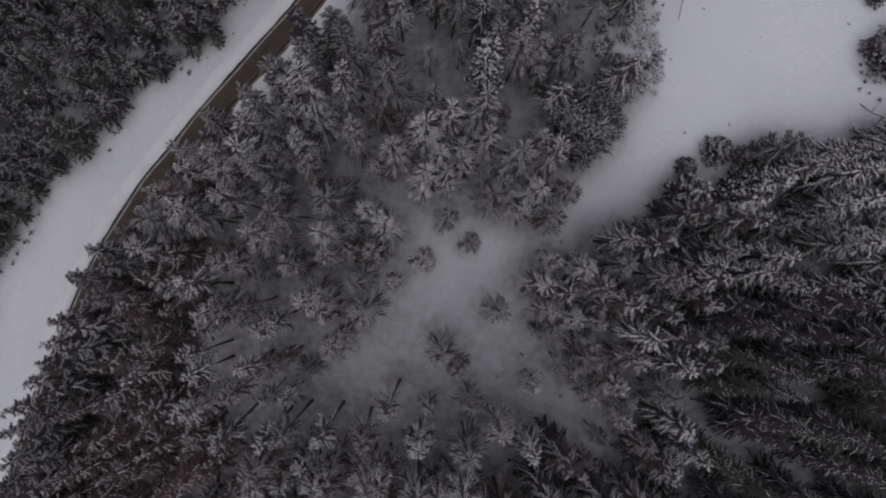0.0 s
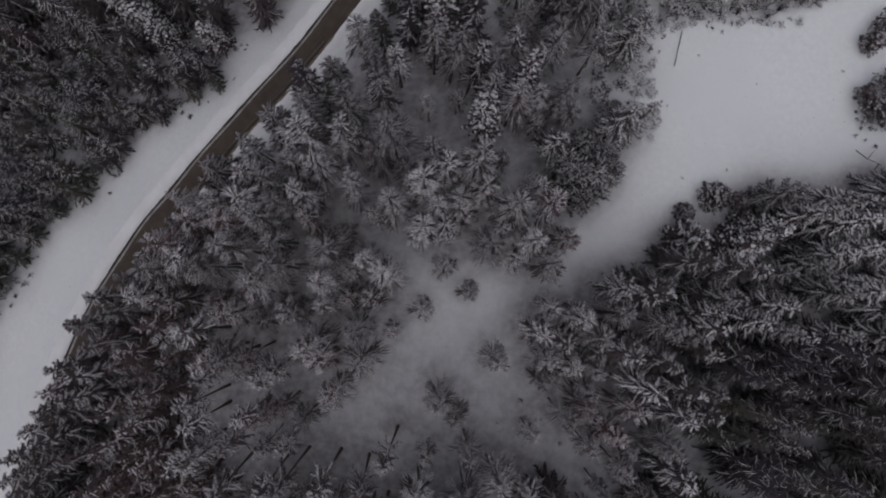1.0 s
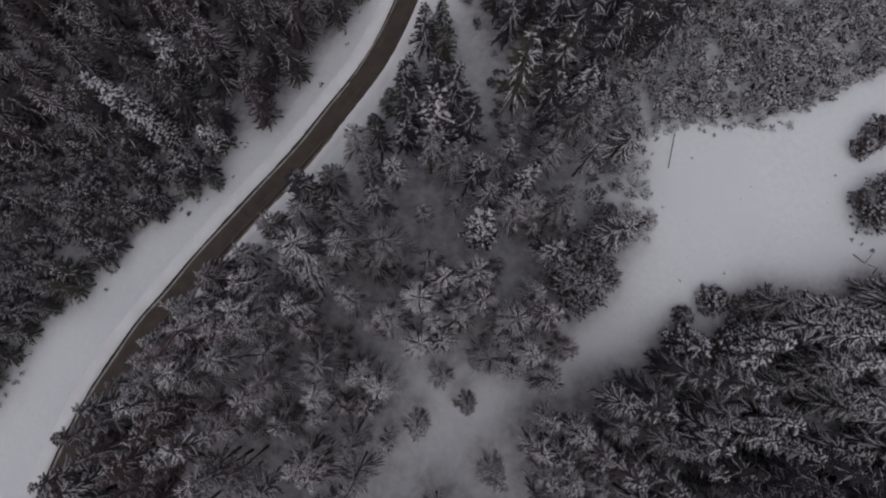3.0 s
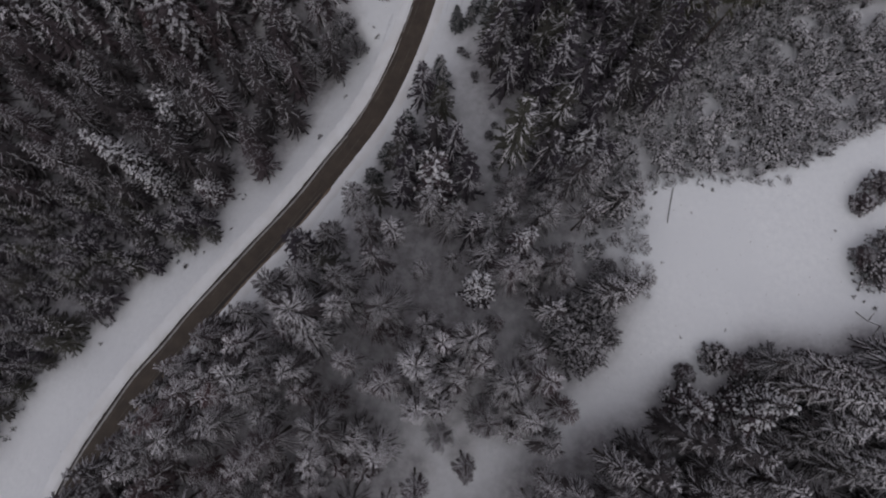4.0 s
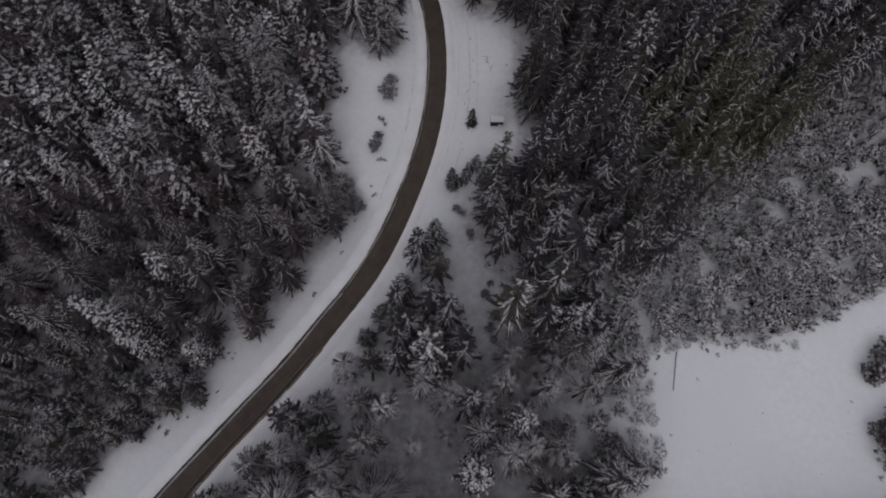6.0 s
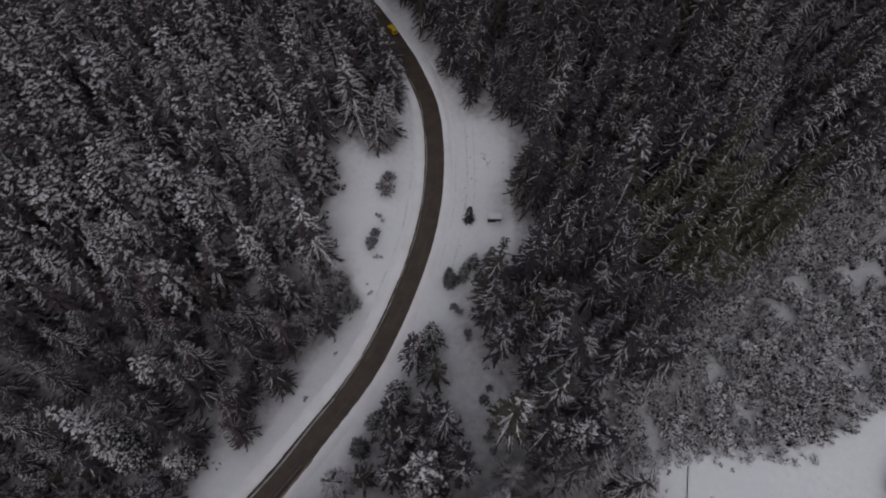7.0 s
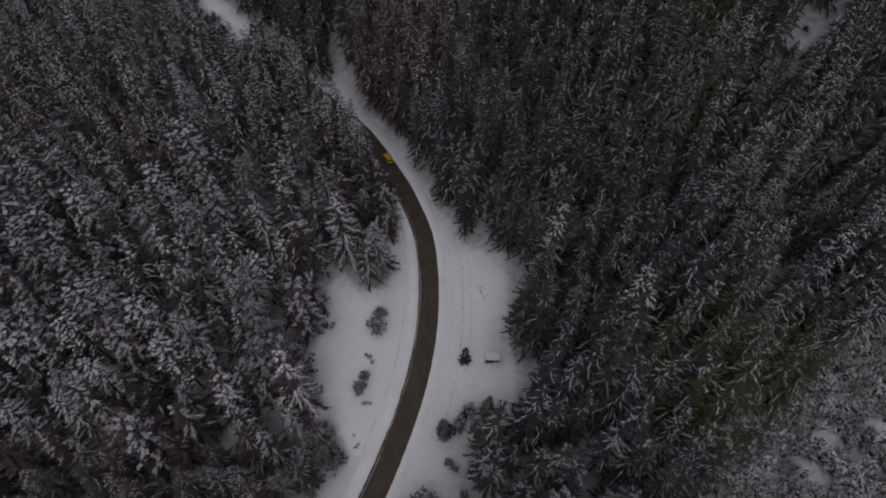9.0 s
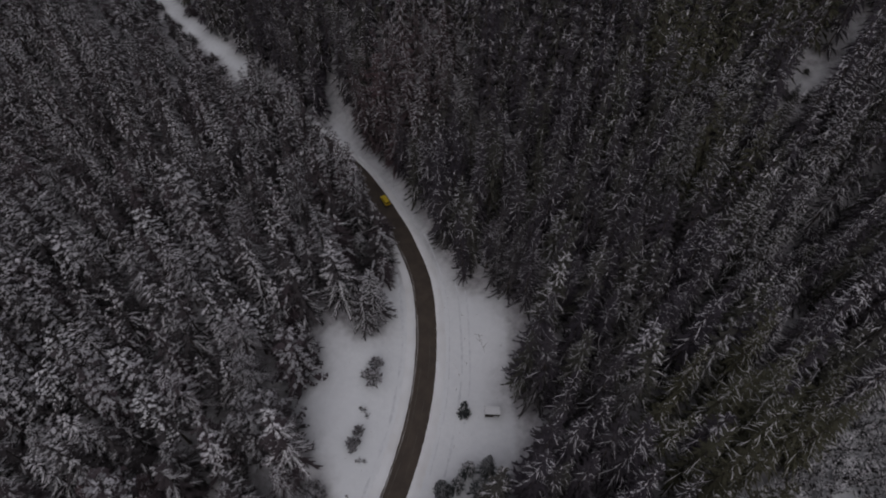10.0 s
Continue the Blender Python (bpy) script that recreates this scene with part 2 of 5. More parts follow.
def in_gap(x, y):
    res = inside(GLADE_WEST, x, y) | inside(GLADE_EAST, x, y) | inside(TRAIL, x, y)
    for cx, cy, a, b, turn in GAPS:
        c, s = math.cos(radians(turn)), math.sin(radians(turn))
        u, v = (x - cx) * c + (y - cy) * s, -(x - cx) * s + (y - cy) * c
        res |= (u / a) ** 2 + (v / b) ** 2 < 1
    return res


def near(poly, x, y, m):
    """Points within m metres of the polygon's outline."""
    best = np.full(x.shape, 1e9)
    for (ax, ay), (bx, by) in zip(poly, poly[1:] + poly[:1]):
        dx, dy = bx - ax, by - ay
        t = np.clip(((x - ax) * dx + (y - ay) * dy) / (dx * dx + dy * dy), 0, 1)
        best = np.minimum(best, np.hypot(x - ax - t * dx, y - ay - t * dy))
    return best < m


# ---------------------------------------------------------------- mesh helpers


def mesh_of(name, verts, faces, mats, index=None, smooth=False):
    me = bpy.data.meshes.new(name)
    verts, faces = np.asarray(verts, np.float32), np.asarray(faces, np.int32)
    k = faces.shape[1]
    me.vertices.add(len(verts))
    me.vertices.foreach_set("co", verts.ravel())
    me.loops.add(faces.size)
    me.loops.foreach_set("vertex_index", faces.ravel())
    me.polygons.add(len(faces))
    me.polygons.foreach_set("loop_start", np.arange(0, faces.size, k, dtype=np.int32))
    for m in mats:
        me.materials.append(m)
    if index is not None:
        me.polygons.foreach_set("material_index", np.asarray(index, np.int32))
    me.polygons.foreach_set("use_smooth", np.full(len(faces), smooth))
    me.update(calc_edges=True)
    me.validate()
    return me


def part(name, bm, mat, parent=None, label=""):
    me = bpy.data.meshes.new(name)
    bm.to_mesh(me)
    bm.free()
    me.materials.append(mat)
    ob = new(name, me)
    ob.parent = parent
    return tagged(ob, label) if label else ob


def box(bm, x0, x1, y0, y1, z0, z1, bevel=0.0):
    r = bmesh.ops.create_cube(bm, size=1, matrix=Matrix.Translation(((x0 + x1) / 2, (y0 + y1) / 2, (z0 + z1) / 2)) @ Matrix.Diagonal((x1 - x0, y1 - y0, z1 - z0, 1)))
    if bevel:
        es = list({e for v in r["verts"] for e in v.link_edges})
        bmesh.ops.bevel(bm, geom=es, offset=bevel, segments=2, affect="EDGES")
    return bm


def grid_faces(nu, nv):
    i = np.arange(nu * nv).reshape(nv, nu)
    return np.stack([i[:-1, :-1], i[:-1, 1:], i[1:, 1:], i[1:, :-1]], -1).reshape(-1, 4)




# ---------------------------------------------------------------- where the trees stand
def scatter(x0, x1, y0, y1, step, seed, jitter=0.42):
    r = np.random.RandomState(seed)
    ys = np.arange(y0, y1, step * 0.87)
    pts = []
    for k, yy in enumerate(ys):
        xs = np.arange(x0 + (k % 2) * step / 2, x1, step)
        pts.append(np.column_stack([xs, np.full(len(xs), yy)]))
    p = np.vstack(pts)
    return p + r.uniform(-jitter, jitter, p.shape) * step


# stands of the forest
def blocked(x, y):
    d, _ = road_offset(x, y)
    tight = np.where(y > 256, 0.0, np.where(y > 212, 3.4, 6.0))
    res = (inside(CORRIDOR, x, y) & ~(near(CORRIDOR, x, y, 1.8) & (d < -6) & (y < 60))) | (near(CORRIDOR, x, y, 1.0) & (d > 0))
    res = res | inside(FIELD, x, y) | near(FIELD, x, y, 1.0) | inside(FAR_TRACK, x, y)
    return res | inside(THICKET, x, y) | (np.abs(d) < tight) | in_gap(x, y) | ~inside(SEEN, x, y)


def stand(x0, x1, y0, y1, step, seed, keep=None):
    p = scatter(x0, x1, y0, y1, step, seed)
    ok = ~blocked(p[:, 0], p[:, 1])
    if keep is not None:
        ok &= keep(p[:, 0], p[:, 1])
    return p[ok]


def sized(p, h0, h1, seed, base=24.0, slim=0.5):
    """Adds height and width factors to the spots, for models of the base height."""
    r = np.random.RandomState(seed)
    h = r.uniform(h0, h1, len(p)) / base
    w = (h ** slim) * r.uniform(0.85, 1.15, len(p))
    return np.column_stack([p, h, w])


def east_of_road(x, y):
    return road_offset(x, y)[0] > 0


# trees that stand out singly: x, y, the crown's half width and the height
ROADSIDE_STAND = [(-14.1, 21.8, 3.2, 31), (-12.3, 9.6, 2.9, 29), (-23.3, 21.6, 3.3, 28), (-31.3, 16.3, 4, 29), (-29.5, 22.6, 3.6, 26), (-37.2, 10.4,
                  4.1, 26), (-48.5, 11.4, 4.8, 27), (-39.9, 20.5, 3.6, 25), (-45.8, 15.9, 5, 23), (-29.4, 12.8, 4, 21), (-34.4, 20.1, 4.8, 25),
                  (-27.4, 19.1, 3.6, 26), (-49.1, 21.2, 3.4, 25), (-39.1, 15, 4.1, 25), (-22.7, 14.7, 3, 26), (-9.9, 17.7, 2.7, 18), (-19.4, 9.5, 5.4,
                  26)]
BEND_STAND = [(-6.5, 32, 4.8, 31), (-21.5, 30.2, 5, 31), (-17.6, 31.6, 3.9, 29), (-24.2, 32.8, 5, 25), (-34.6, 26.6, 4.3, 23), (-21.1, 26.3, 4.6, 21),
              (-9.8, 29.8, 3.7, 17), (-13.8, 32.6, 2.7, 17), (-35.4, 31.7, 3, 24), (-43.3, 26.7, 3.6, 24)]
LOWER_STAND = [(-28.8, 7.3, 4.5, 29), (-13.1, -3.6, 3, 26), (-37, -1.6, 3.6, 28), (-32.8, 4.2, 4.5, 27), (-6.6, -5, 2.1, 22), (-47, 7.4, 4.6, 26),
               (-20.3, -0.2, 2.9, 21), (-56.7, 2, 3.6, 22), (-51.2, 6.9, 4.6, 25), (-41.9, 7.2, 4.5, 26), (-20.8, 4.6, 3.5, 24), (-8.3, 4.9, 4, 26)]
GLADE_STAND = [(9.4, 25.4, 4, 30), (-0.8, 22.7, 4, 32), (16.7, 17.8, 4.3, 25), (3.1, 26, 3.4, 27), (1.4, 29.2, 3, 26), (10.9, 21.6, 3.5, 22), (11.5,
               11.4, 4, 21), (-5.2, 18.2, 3.7, 29), (13.2, 25.2, 2.4, 16), (15.5, 29, 1.7, 13), (2.4, 17.8, 2.9, 28), (23.2, 18.4, 3.5, 25), (-1.6,
               13.7, 3.5, 29), (3.5, 13.9, 3.4, 25), (14.8, 14.8, 2.5, 15), (19.1, 12.3, 4, 24), (27.2, 13, 2.8, 16), (16.7, 8.9, 2.5, 15), (22.7,
               7.1, 3.8, 22), (3.5, 7.7, 2.6, 16)]
UPPER_STAND = [(29.9, 57.7, 4, 28), (34, 56.8, 2.9, 27), (-15.4, 36.4, 3.9, 32), (5.1, 49.9, 3.5, 28), (17.3, 38.7, 3.8, 24), (1.6, 51.8, 3.6, 28),
               (-9.3, 42.2, 3.8, 26), (-24.1, 38.6, 3.7, 25), (22, 40.6, 3.2, 18), (20.7, 47, 3.3, 15), (17.4, 52.1, 3.3, 16), (-19, 48.4, 3.6, 19),
               (30.1, 43.8, 2, 11), (-14, 55.2, 3.6, 19), (0.4, 40.5, 1.9, 14), (6.4, 41.9, 1.9, 11), (39.6, 41.1, 1.5, 5), (24.5, 36.8, 1.4, 5),
               (22.2, 36.4, 1.4, 12), (33.4, 49.9, 3, 17), (-5.8, 48.8, 3.1, 24), (-10.4, 48.4, 3.4, 24), (24.8, 50.4, 3.5, 19)]
HILL_STAND = [(20.4, 66.7, 5, 37), (39.1, 93.3, 3.6, 33), (33.2, 80.4, 5.1, 30), (28, 70.8, 4.2, 29), (36.6, 74.3, 3.1, 28), (26.3, 59.4, 3.2, 24),
              (-1.4, 65.7, 4, 19), (-5, 66.4, 3.6, 19), (4.5, 78.8, 3.4, 19), (6.6, 66.7, 3.8, 26), (29, 82.4, 4.6, 28)]
CLEARING_TREES = [(-12.2, -10.2, 3.9, 26), (-16.3, -15.4, 2.6, 25), (-40.2, -9.6, 3.6, 27), (-21.6, -7, 4, 24), (-47.9, -6.1, 3.6, 27), (-42.1, -28.5,
                  3.6, 25), (-30, -12.5, 3.6, 25), (-28, -19.9, 2.3, 23), (-20.1, -10.3, 4, 21), (-35.1, -12.5, 2.6, 21), (-18.4, -18.4, 2.6, 16),
                  (-24, -22.7, 2.4, 15), (-33, -22.4, 2.6, 16), (-27.6, -27.8, 2.2, 15), (-31.6, -27.1, 2, 15)]
CLEARING_EDGE = [(-1.5, -1, 2.6, 27), (44, -3.7, 3.6, 22), (38.9, -15.4, 4.6, 21), (12.8, -10.9, 2.8, 23), (28.4, -2.6, 3.4, 22), (35.9, 3.2, 3.6,
                 21), (20.7, -4.7, 3.6, 21), (8.2, 2.7, 2.2, 22), (21.3, -14.5, 1.8, 19), (35.8, -2, 4, 18), (32.5, -12.9, 2.4, 13), (24.3, -0.7, 2.4,
                 15), (25.7, -6.1, 3.4, 21), (27.4, -11.5, 2.8, 16), (30.4, -16.1,
                 2.4, 15)]
CLEARING_SOUTH = [(22.4, -10.8, 2.3, 17), (23.5, -14.5, 1.8, 13), (25.8, -20.6, 2.4, 16), (29.6, -25.4, 2.4, 16), (2.7, -17.9, 2.9, 17), (38.6, -27.5, 2.2, 12), (7.9, -27.4, 2.4, 15), (5.8, -21.9, 2.4, 15), (19.9, -24.8, 2, 12), (32.8, -34.7, 1.7, 13), (7.3, -35.8, 4.5, 22), (13.9, -33.2, 4, 21), (19.3, -36, 3.5, 19), (0.5, -29.5, 2.2, 15), (-1.7, -35.5, 3.5, 19), (34, -24.2, 2.6, 16), (36.2, -30.2, 2.2, 15), (39.1, -35.1, 2.4, 15), (38.1, -19.5, 3.3, 18), (44.2, -25.8, 3.5, 19), (30.8,
                  -39.6, 1.4, 12)]
# tall trees with long bare trunks at the clearing's edge
BARE_TRUNKS = [(-37.5, -10.2, 3.2), (-29.5, -12.3, 2.8), (-34, -9.2, 2.6), (-36.6, -25.5, 3.4), (-34.6, -21, 2.6), (-43.6, -22.4, 3.4), (-44, -18.8,
               3), (-42.5, -13.2, 3.2), (-44.4, -6.1, 3.6), (-6.2, -27, 3), (-12.4, -33.1, 3.2), (-18.5, -32, 3.4), (-25.6, -31.9, 3.4), (-29.6,
               -32.8, 3), (-37.7, -32.7, 3.6), (-44.6, -28.5, 3.6)]
OLIVE_TRUNKS = [(58.1, 91.8), (60.8, 92.3), (63.9, 92.9), (66.4, 95.3), (55.9, 95.3)]
ROUND_CLUMP = [(31.2, 31.5, 4.2, 14), (28.4, 25.6, 4.6, 17), (33.0, 24.8, 5.0, 16), (30.9, 20.9, 3.5, 13), (37.0, 27.0, 3.8, 13), (38.6, 39.8, 3.2, 6), (27.6, 28.8, 3.3, 14), (35.6,
               29.8, 3.6, 14)]
VERGE_WILLOWS = [(-19.5, 103, 3.8, 8), (-23.5, 99.5, 3.4, 8), (-17, 98.6, 3.0, 7)]
GREEN_SPRUCES = [(18.6, 107.6, 2.2), (14.4, 107.8, 2.0), (8.8, 103.6, 2.2), (4.2, 87.8, 3.2), (-3.4, 75.5, 3.0), (-8, 69.5, 2.7), (-11.5, 64, 2.5), (21.6, 104.5, 2.6), (11.8, 104.2, 1.8),
                 (16.6, 103.4, 2.4)]
SNOW_LADEN = [(11.2, 35.4, 3.7, 31), (18.2, 44.1, 2.7, 30), (3.0, 56.1, 4.6, 36), (31, 63.5, 3.2, 27), (-66.6, 66.8, 4.8, 27), (-72.5, 70.5, 4.8, 26), (-62, 63, 4.2, 21),
              (-50.5, 61.5, 4.0, 14), (-60, 81, 4.4, 22), (53, 12.8, 4.2, 13), (62.6, 11, 4.6, 15), (65, 14.3, 4.2, 19)]
# tall trees of the valley side and of the eastern hillside
VALLEY_STAND = [(-49.7, 121.5, 4.6, 32), (-34.2, 125.1, 4.4, 28), (-38, 133.8, 4.4, 29), (-74, 134, 4.6, 28), (-52.9, 149.6, 4.8, 29), (-64.8, 150.3, 4.6, 28), (-57.7, 153, 4.4, 29),
                (-39.7, 158, 5.0, 33), (-44, 165.7, 4.4, 28), (-23, 162.5, 4.4, 32), (-29.7, 176.5, 4.6, 33), (-97.6, 181, 4.6, 24), (-26.2, 92, 3.6, 15), (-25.5, 105.5, 3.4, 12)]
VALLEY_LADEN = [(-52.6, 117.8, 4.6, 29), (-64, 128.1, 4.8, 28), (-78.6, 125.7, 5.0, 27), (-80.6, 134.7, 4.8, 25), (-36.8, 139.3, 4.8, 25), (-67.1, 164.4, 4.8, 28)]
HILLSIDE_STAND = [(60.2, 108.1, 4.4, 27), (51, 119.4, 4.6, 35), (78.8, 119.4, 4.8, 37), (61.8, 120.8, 4.6, 36), (48.1, 122.5, 4.4, 36), (90.7, 130.4, 4.4, 30), (70.8, 137.7, 4.2, 27),
                  (34.1, 141.8, 4.4, 34), (71.1, 145.7, 4.6, 30), (37.3, 157.2, 4.2, 26), (21.6, 162.9, 3.6, 21), (50.6, 77, 4.0, 30), (77.2, 170, 4.4, 29)]
OPEN_STAND = [(-48, 6), (-52, 24), (-30, 44), (-14, 64), (-6, 79), (1, 97), (24, 97), (44, 92), (41, 48), (28, 21), (32, -2), (37, -27), (30, -36), (-42, -36)]



def outside_open(x, y):
    return ~inside(OPEN_STAND, x, y)


def inside_open(x, y):
    return inside(OPEN_STAND, x, y)


SPRUCE_LISTS = ((ROADSIDE_STAND, "spruces above the road"), (BEND_STAND, "spruces above the bend"), (LOWER_STAND, "spruces on the lower slope"),
                (GLADE_STAND, "spruces round the glade"), (UPPER_STAND, "spruces above the glade"), (HILL_STAND, "spruces of the upper stand"),
                (CLEARING_TREES, "spruces at the clearing"), (CLEARING_EDGE, "spruces along the clearing edge"), (CLEARING_SOUTH, "young spruces in the clearing"))
singles = np.array([p[:3] for rows, _ in SPRUCE_LISTS for p in rows] + BARE_TRUNKS + [p[:3] for p in ROUND_CLUMP + VERGE_WILLOWS + GREEN_SPRUCES + SNOW_LADEN + VALLEY_STAND + VALLEY_LADEN + HILLSIDE_STAND], float)


def free(p, space=0.75, own=1.8):
    """Spots that keep clear of the single trees."""
    d = np.hypot(p[:, None, 0] - singles[None, :, 0], p[:, None, 1] - singles[None, :, 1])
    return p[(d > space * np.minimum(singles[None, :, 2], 4.5) + own).all(1)]


# tall spruces in a row close to the road's southern stretch
ROW = []
gap_left = 0.0
row_rng = np.random.RandomState(77)
for a_, b_ in zip(LINE[:-1], LINE[1:]):
    if not -62 < a_[1] < 36:
        continue
    step_ = np.hypot(*(b_ - a_)[:2])
    gap_left -= step_
    if gap_left <= 0:
        gap_left = row_rng.uniform(3.4, 4.4)
        n_ = np.array([b_[1] - a_[1], a_[0] - b_[0]]) / step_
        for o_ in (row_rng.uniform(5.6, 7.0), row_rng.uniform(10.0, 12.0)):
            ROW.append((a_[0] + n_[0] * o_, a_[1] + n_[1] * o_, row_rng.uniform(3.6, 4.4)))
singles = np.vstack([singles, np.array(ROW)])
filler = sized(free(stand(-55, 48, -38, 98, 5.2, 23, lambda x, y: east_of_road(x, y) & inside_open(x, y) & ~((x > 31) & (y > 16) & (y < 54))), 0.65, 1.9), 15, 24, 24)
south = sized(free(stand(-140, 160, -80, 62, 5.8, 3, lambda x, y: east_of_road(x, y) & outside_open(x, y))), 18, 28, 4)
young = sized(free(stand(-190, -30, -80, 62, 4.6, 5, lambda x, y: ~east_of_road(x, y))), 9, 17, 6, slim=0.55)
west = free(stand(-200, 0, 62, 178, 7.1, 7, lambda x, y: ~east_of_road(x, y)))
LADEN_GROUPS = ((-54, 119, 6), (-66, 128, 8), (-80, 126, 9), (-93, 130, 10), (-77, 136, 7), (-37, 140, 6), (-66, 164, 6), (-30, 177, 4), (-102, 150, 9))
pine_part = np.random.RandomState(19).uniform(0, 1, len(west)) < 0.10
for x, y, r in LADEN_GROUPS:
    pine_part |= np.hypot(west[:, 0] - x, west[:, 1] - y) < r
pine_part &= west[:, 1] > 100
spruce_west, pine_west = sized(west[~pine_part], 14, 27, 8), sized(west[pine_part], 18, 27, 8, 20.0)
east = sized(free(stand(-20, 200, 62, 195, 5.7, 9, lambda x, y: east_of_road(x, y) & outside_open(x, y))), 26, 36, 10)
north_w = sized(free(stand(-270, 60, 178, 370, 6.2, 11, lambda x, y: ~east_of_road(x, y))), 20, 31, 12)
for grown in (spruce_west, pine_west):
    grown[:, 3] *= 1.24
    grown[:, 2] *= 1 + 0.35 * ease(grown[:, 1], 112, 135) * ease(-grown[:, 0], 24, 36)
far_d = road_offset(north_w[:, 0], north_w[:, 1])[0]
low = (far_d < 0) & (far_d > -42) & (north_w[:, 1] > 238)
north_w[low, 2] *= np.where(far_d[low] > -14, 0.18, 0.4)
for grown in (spruce_west, pine_west, north_w):
    off_road = -road_offset(grown[:, 0], grown[:, 1])[0]
    grown[:, 2] *= 1 - 0.42 * (1 - ease(off_road, 12, 19)) * ease(grown[:, 1], 150, 160) * (1 - ease(grown[:, 1], 178, 190))
behind = [(p[0] - 0.7 * o, p[1] - 0.7 * o) for p in LINE if 229 < p[1] < 250 for o in (5.0, 9.0)]
behind += [(p[0] - 0.82 * o, p[1] - 0.57 * o) for p in LINE if 183 < p[1] < 222 for o in (8.0, 11.5)]
north_w = np.vstack([north_w, sized(np.array(behind), 25, 29, 33)])
north_e = sized(stand(-140, 230, 195, 370, 5.7, 13, lambda x, y: east_of_road(x, y)), 24, 34, 14)
# young growth on the slope below small glades: centre of the glade, half width, and the way downhill
YOUNG_BELOW = ((116, 206, 3.4, (-0.62, -0.78)), (130, 222, 2.2, (-0.62, -0.78)), (114, 166, 2.2, (-0.76, -0.65)), (-71, 264, 5.0, (0.36, -0.93)), (-82, 276, 4.6, (0.36, -0.93)), (-95, 290, 5.0, (0.38, -0.92)), (-108, 305, 6.0, (0.38, -0.92)))


def young_below(grown):
    """Keeps the trees below the glades low, the lowest next to them."""
    for x, y, half, (ux, uy) in YOUNG_BELOW:
        down = (grown[:, 0] - x) * ux + (grown[:, 1] - y) * uy
        aside = np.abs((grown[:, 1] - y) * ux - (grown[:, 0] - x) * uy)
        strip_ = (down > -half) & (down < 42) & (aside < half)
        grown[strip_, 2] = np.minimum(grown[strip_, 2], (1.5 + 0.5 * np.maximum(down[strip_], 0)) / 24)
        grown[strip_, 3] = np.minimum(grown[strip_, 3], 0.35 + 0.02 * np.maximum(down[strip_], 0))


for grown in (east, north_w, north_e):
    young_below(grown)
edge_line = [(-26.5, 243), (-21.4, 231), (-14.6, 216), (-3.6, 202.5), (4.8, 190.5), (10.2, 177.8), (16.2, 164.5)]
verge = [(p[0] + (q[0] - p[0]) * k / 4, p[1] + (q[1] - p[1]) * k / 4) for p, q in zip(edge_line[:-1], edge_line[1:]) for k in range(4)]
north_e = np.vstack([north_e, sized(np.array(verge), 12, 22, 35)])
litter_shade_spots = np.vstack([singles] + [np.column_stack([a_[:, :2], 4.2 * a_[:, 3]]) for a_ in (filler, south, young, spruce_west, pine_west, east, north_w, north_e)])


# ---------------------------------------------------------------- ground and road
def spread(lo, hi, step, far):
    core = np.arange(lo, hi + 0.01, step)
    grow = np.cumsum(step * 1.22 ** np.arange(1, 40))
    grow = grow[grow < far]
    return np.concatenate([(lo - grow)[::-1], core, hi + grow])


gx, gy = spread(-135, 150, 1.6, 2500), spread(-70, 300, 1.6, 2500)
GX, GY = np.meshgrid(gx, gy)
GZ = ground_height(GX.ravel(), GY.ravel())
# needle litter and painted crown shade darken the snow round each tree
litter_shade = np.zeros(GX.size).reshape(GX.shape)
for x, y, r in litter_shade_spots:
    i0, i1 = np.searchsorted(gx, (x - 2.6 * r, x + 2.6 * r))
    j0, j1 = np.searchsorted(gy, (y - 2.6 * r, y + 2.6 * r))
    litter_shade[j0:j1, i0:i1] += np.exp(-((GX[j0:j1, i0:i1] - x) ** 2 + (GY[j0:j1, i0:i1] - y) ** 2) / (1.15 * r) ** 2)
litter_shade += 0.32 * inside(THICKET, GX, GY)
# darker snow colour in the glade and along the overgrown track
litter_shade += 1.3 * np.exp(-((GX + 1) / 19) ** 2 - ((GY - 36) / 15) ** 2)
litter_shade += 0.5 * np.exp(-((GX - 16) / 9) ** 2 - ((GY - 80) / 16) ** 2)
# clearing: shade of the tall trees around it, painted into the snow colour
litter_shade += 0.34 * np.exp(-((GX + 8) / 38) ** 2 - ((GY + 16) / 20) ** 2) + 0.45 * np.exp(-((GX + 34) / 16) ** 2 - ((GY + 16) / 20) ** 2)
litter_shade += 0.55 * np.exp(-((GX - 24) / 14) ** 2 - ((GY + 26) / 15) ** 2) + 0.25 * np.exp(-((GX + 5) / 16) ** 2 - ((GY + 24) / 12) ** 2)
litter_shade *= 1 - 0.65 * (inside(CORRIDOR, GX, GY) | inside(FAR_TRACK, GX, GY))
# snow of the road corridor slightly greyer all over
litter_shade += 0.07 * inside(CORRIDOR, GX, GY)
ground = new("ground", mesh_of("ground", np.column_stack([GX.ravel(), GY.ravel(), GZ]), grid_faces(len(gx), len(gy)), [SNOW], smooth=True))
ground.data.attributes.new("litter_shade", "FLOAT", "POINT").data.foreach_set("value", (1 - np.exp(-1.7 * litter_shade.ravel())).astype(np.float32))
tagged(ground, "snow-covered hillside with open field and forest floor", "ground", kind="structure")


